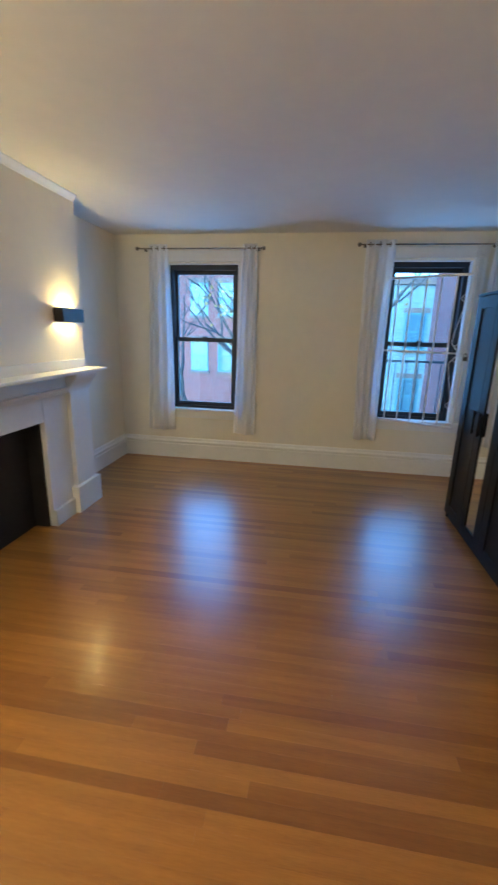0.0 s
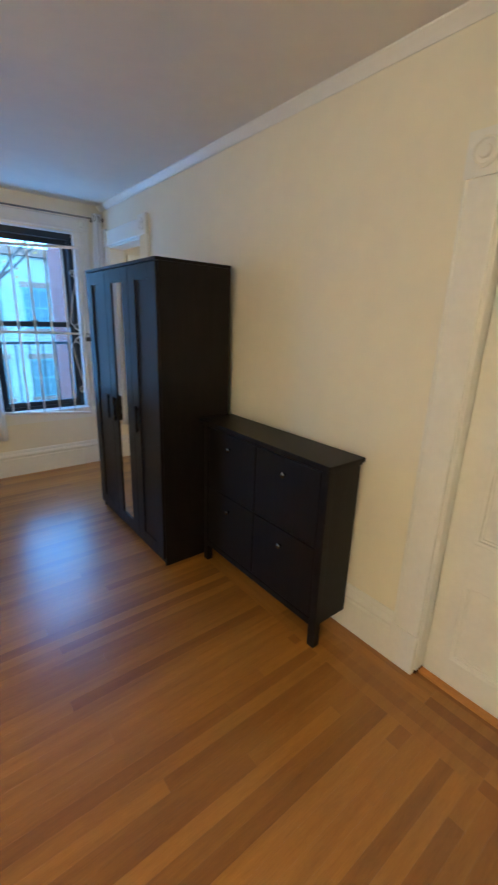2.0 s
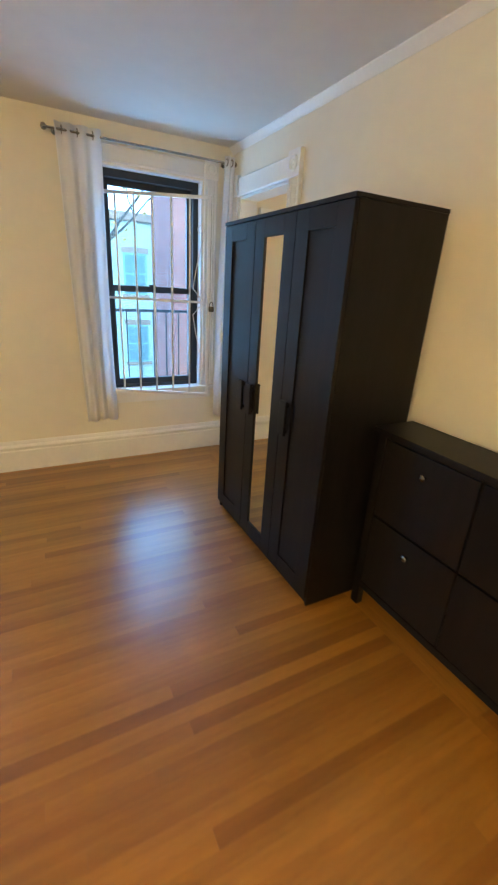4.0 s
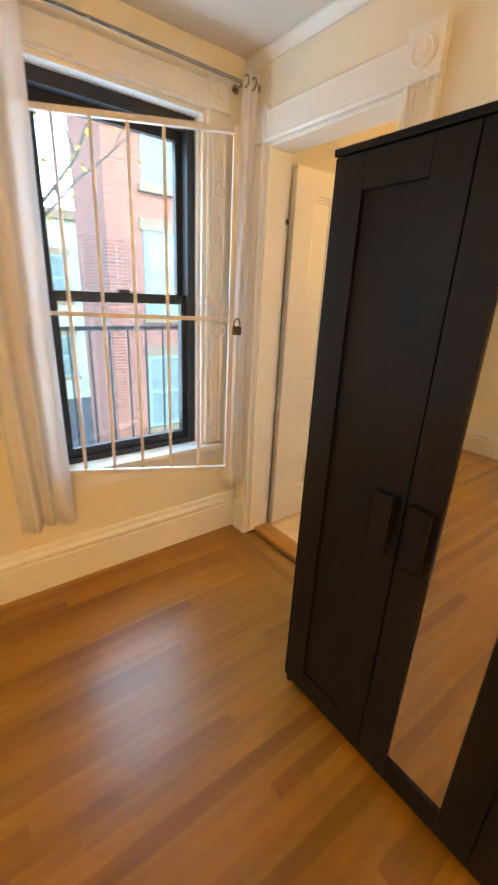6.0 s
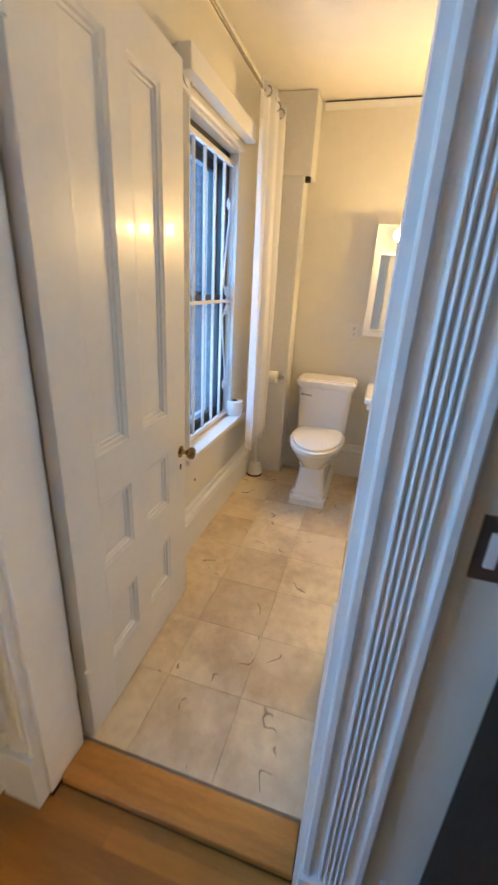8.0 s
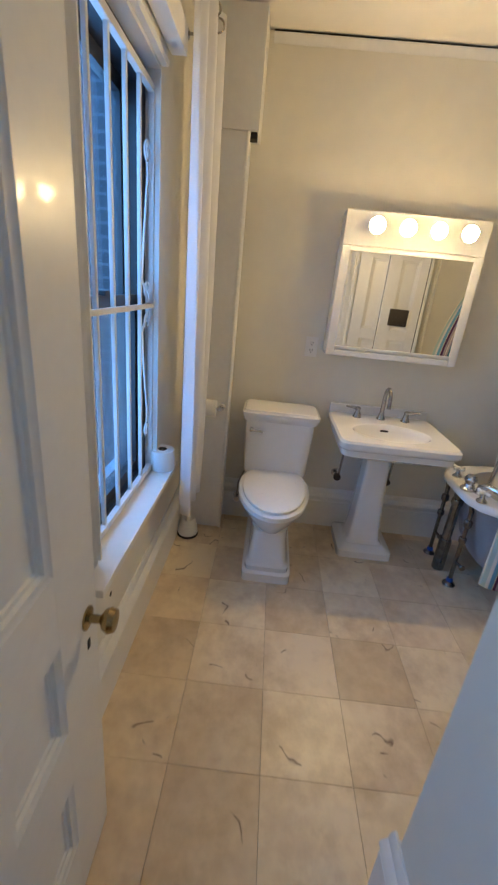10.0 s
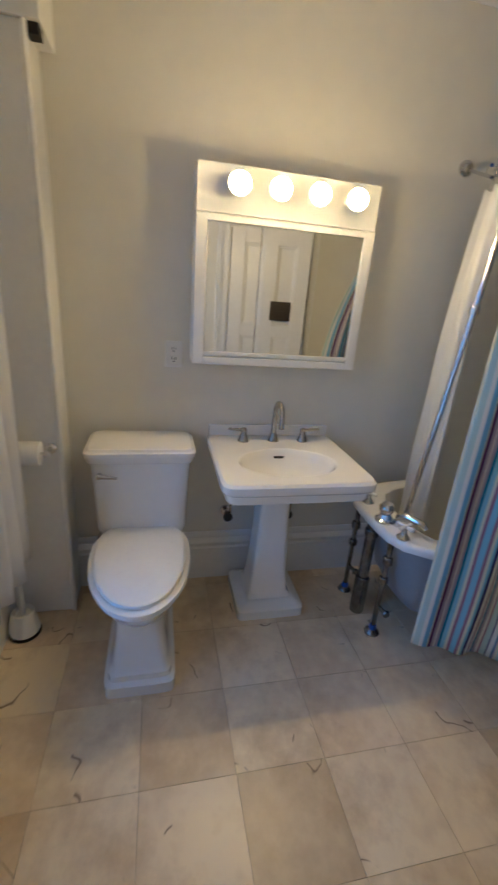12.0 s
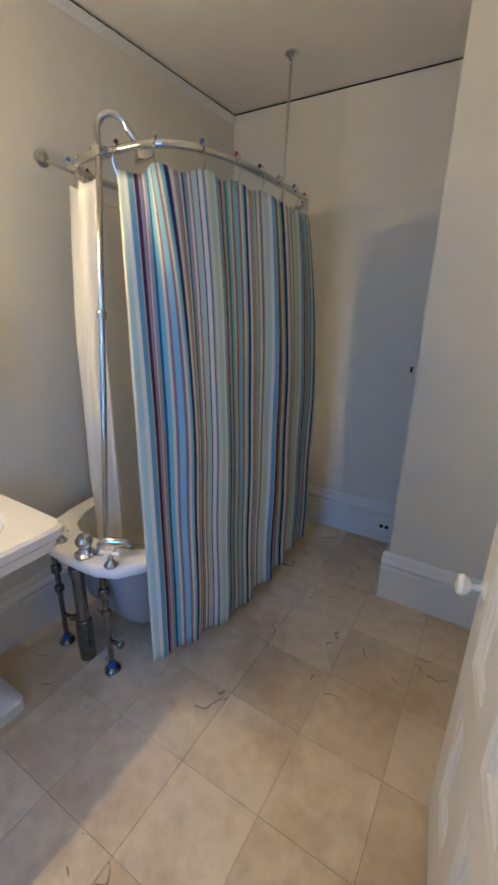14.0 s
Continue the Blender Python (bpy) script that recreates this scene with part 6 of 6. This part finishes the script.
# border rows round the room, mitred by stepping
for k in range(5):
    o = k * PW
    for (a0, a1, y0) in ((WX + o, EX - o - PW, NY - o - PW),):
        x = WX
        while x < a1 - 0.001:
            ln = rnd.choice((0.8, 1.1, 1.4, 1.7))
            ln = a1 - x if x + ln > a1 - 0.1 else ln
            (piece("floorboard", x + GAP, x + ln - GAP, y0 + GAP, y0 + PW - GAP, -0.004, 0.0, GRAIN, fl) if x > -2.4 else joined(x + GAP, x + ln - GAP, y0 + GAP, y0 + PW - GAP, -0.004, 0.0))
            x += ln
    y = SY
    while y < NY - o - 0.001:
        ln = rnd.choice((0.8, 1.1, 1.4))
        ln = NY - o - y if y + ln > NY - o - 0.1 else ln
        if y > -3.8:
            piece("floorboard", EX - o - PW + GAP, EX - o - GAP, y + GAP, y + ln - GAP, -0.004, 0.0, GRAINY, fl)
        else:
            joined(EX - o - PW + GAP, EX - o - GAP, y + GAP, y + ln - GAP, -0.004, 0.0)
        y += ln
yy = NY - bord - PW
while yy > SY:
    x = WX - rnd.uniform(0, 0.8)
    while x < ix1 - 0.02:
        ln = rnd.choice((0.9, 1.3, 1.7, 2.1, 2.5, 2.9))
        a, b = max(x, WX), min(x + ln, ix1)
        if b - a > 0.02:
            if a > -2.6 and yy > -2.9:
                piece("floorboard", a + GAP, b - GAP, yy + GAP, yy + PW - GAP, -0.004, 0.0, GRAIN, fl)
            else:
                joined(a + GAP, b - GAP, yy + GAP, yy + PW - GAP, -0.004, 0.0)
        x += ln
    yy -= PW
me = bpy.data.meshes.new("floorboards")
me.from_pydata(rest_v, [], rest_f)
me.materials.append(GRAIN)
ob = new("floorboards", me)
ob.parent = fl
tagged(ob, "further oak floorboards of the same floor", kind="stuff")

for y0, y1, x1 in ((DOOR[0] + 0.017, DOOR[1] - 0.017, 0.0875), (D2[0] + 0.017, D2[1] - 0.017, EX + 0.021)):
    piece("floorboard", EX + 0.0002, x1, y0, y1, -0.004, 0.0, GRAINY, fl)
fb = solid("floor_bath", B(EXB + 0.0105, FX, -3.0, BY, -0.08, BZ - 0.004), GROUT, "worn cream travertine tile floor with dark veins", "floor", "structure")
TX, TYY, TP = 1.769, -0.546, 0.3085
for i in range(-6, 5):
    for j in range(-9, 4):
        a, b = TX + i * TP, TX + (i + 1) * TP
        c, d = TYY + j * TP, TYY + (j + 1) * TP
        a, b, c, d = max(a, EXB + 0.011), min(b, FX), max(c, -3.0), min(d, BY)
        if b - a < 0.02 or d - c < 0.02:
            continue
        if b < 0.74 and d < -0.7:
            continue
        piece("tile", a + 0.0007, b - 0.0007, c + 0.0007, d - 0.0007, BZ - 0.004, BZ + rnd.uniform(0, 0.0006), STONE, fb)
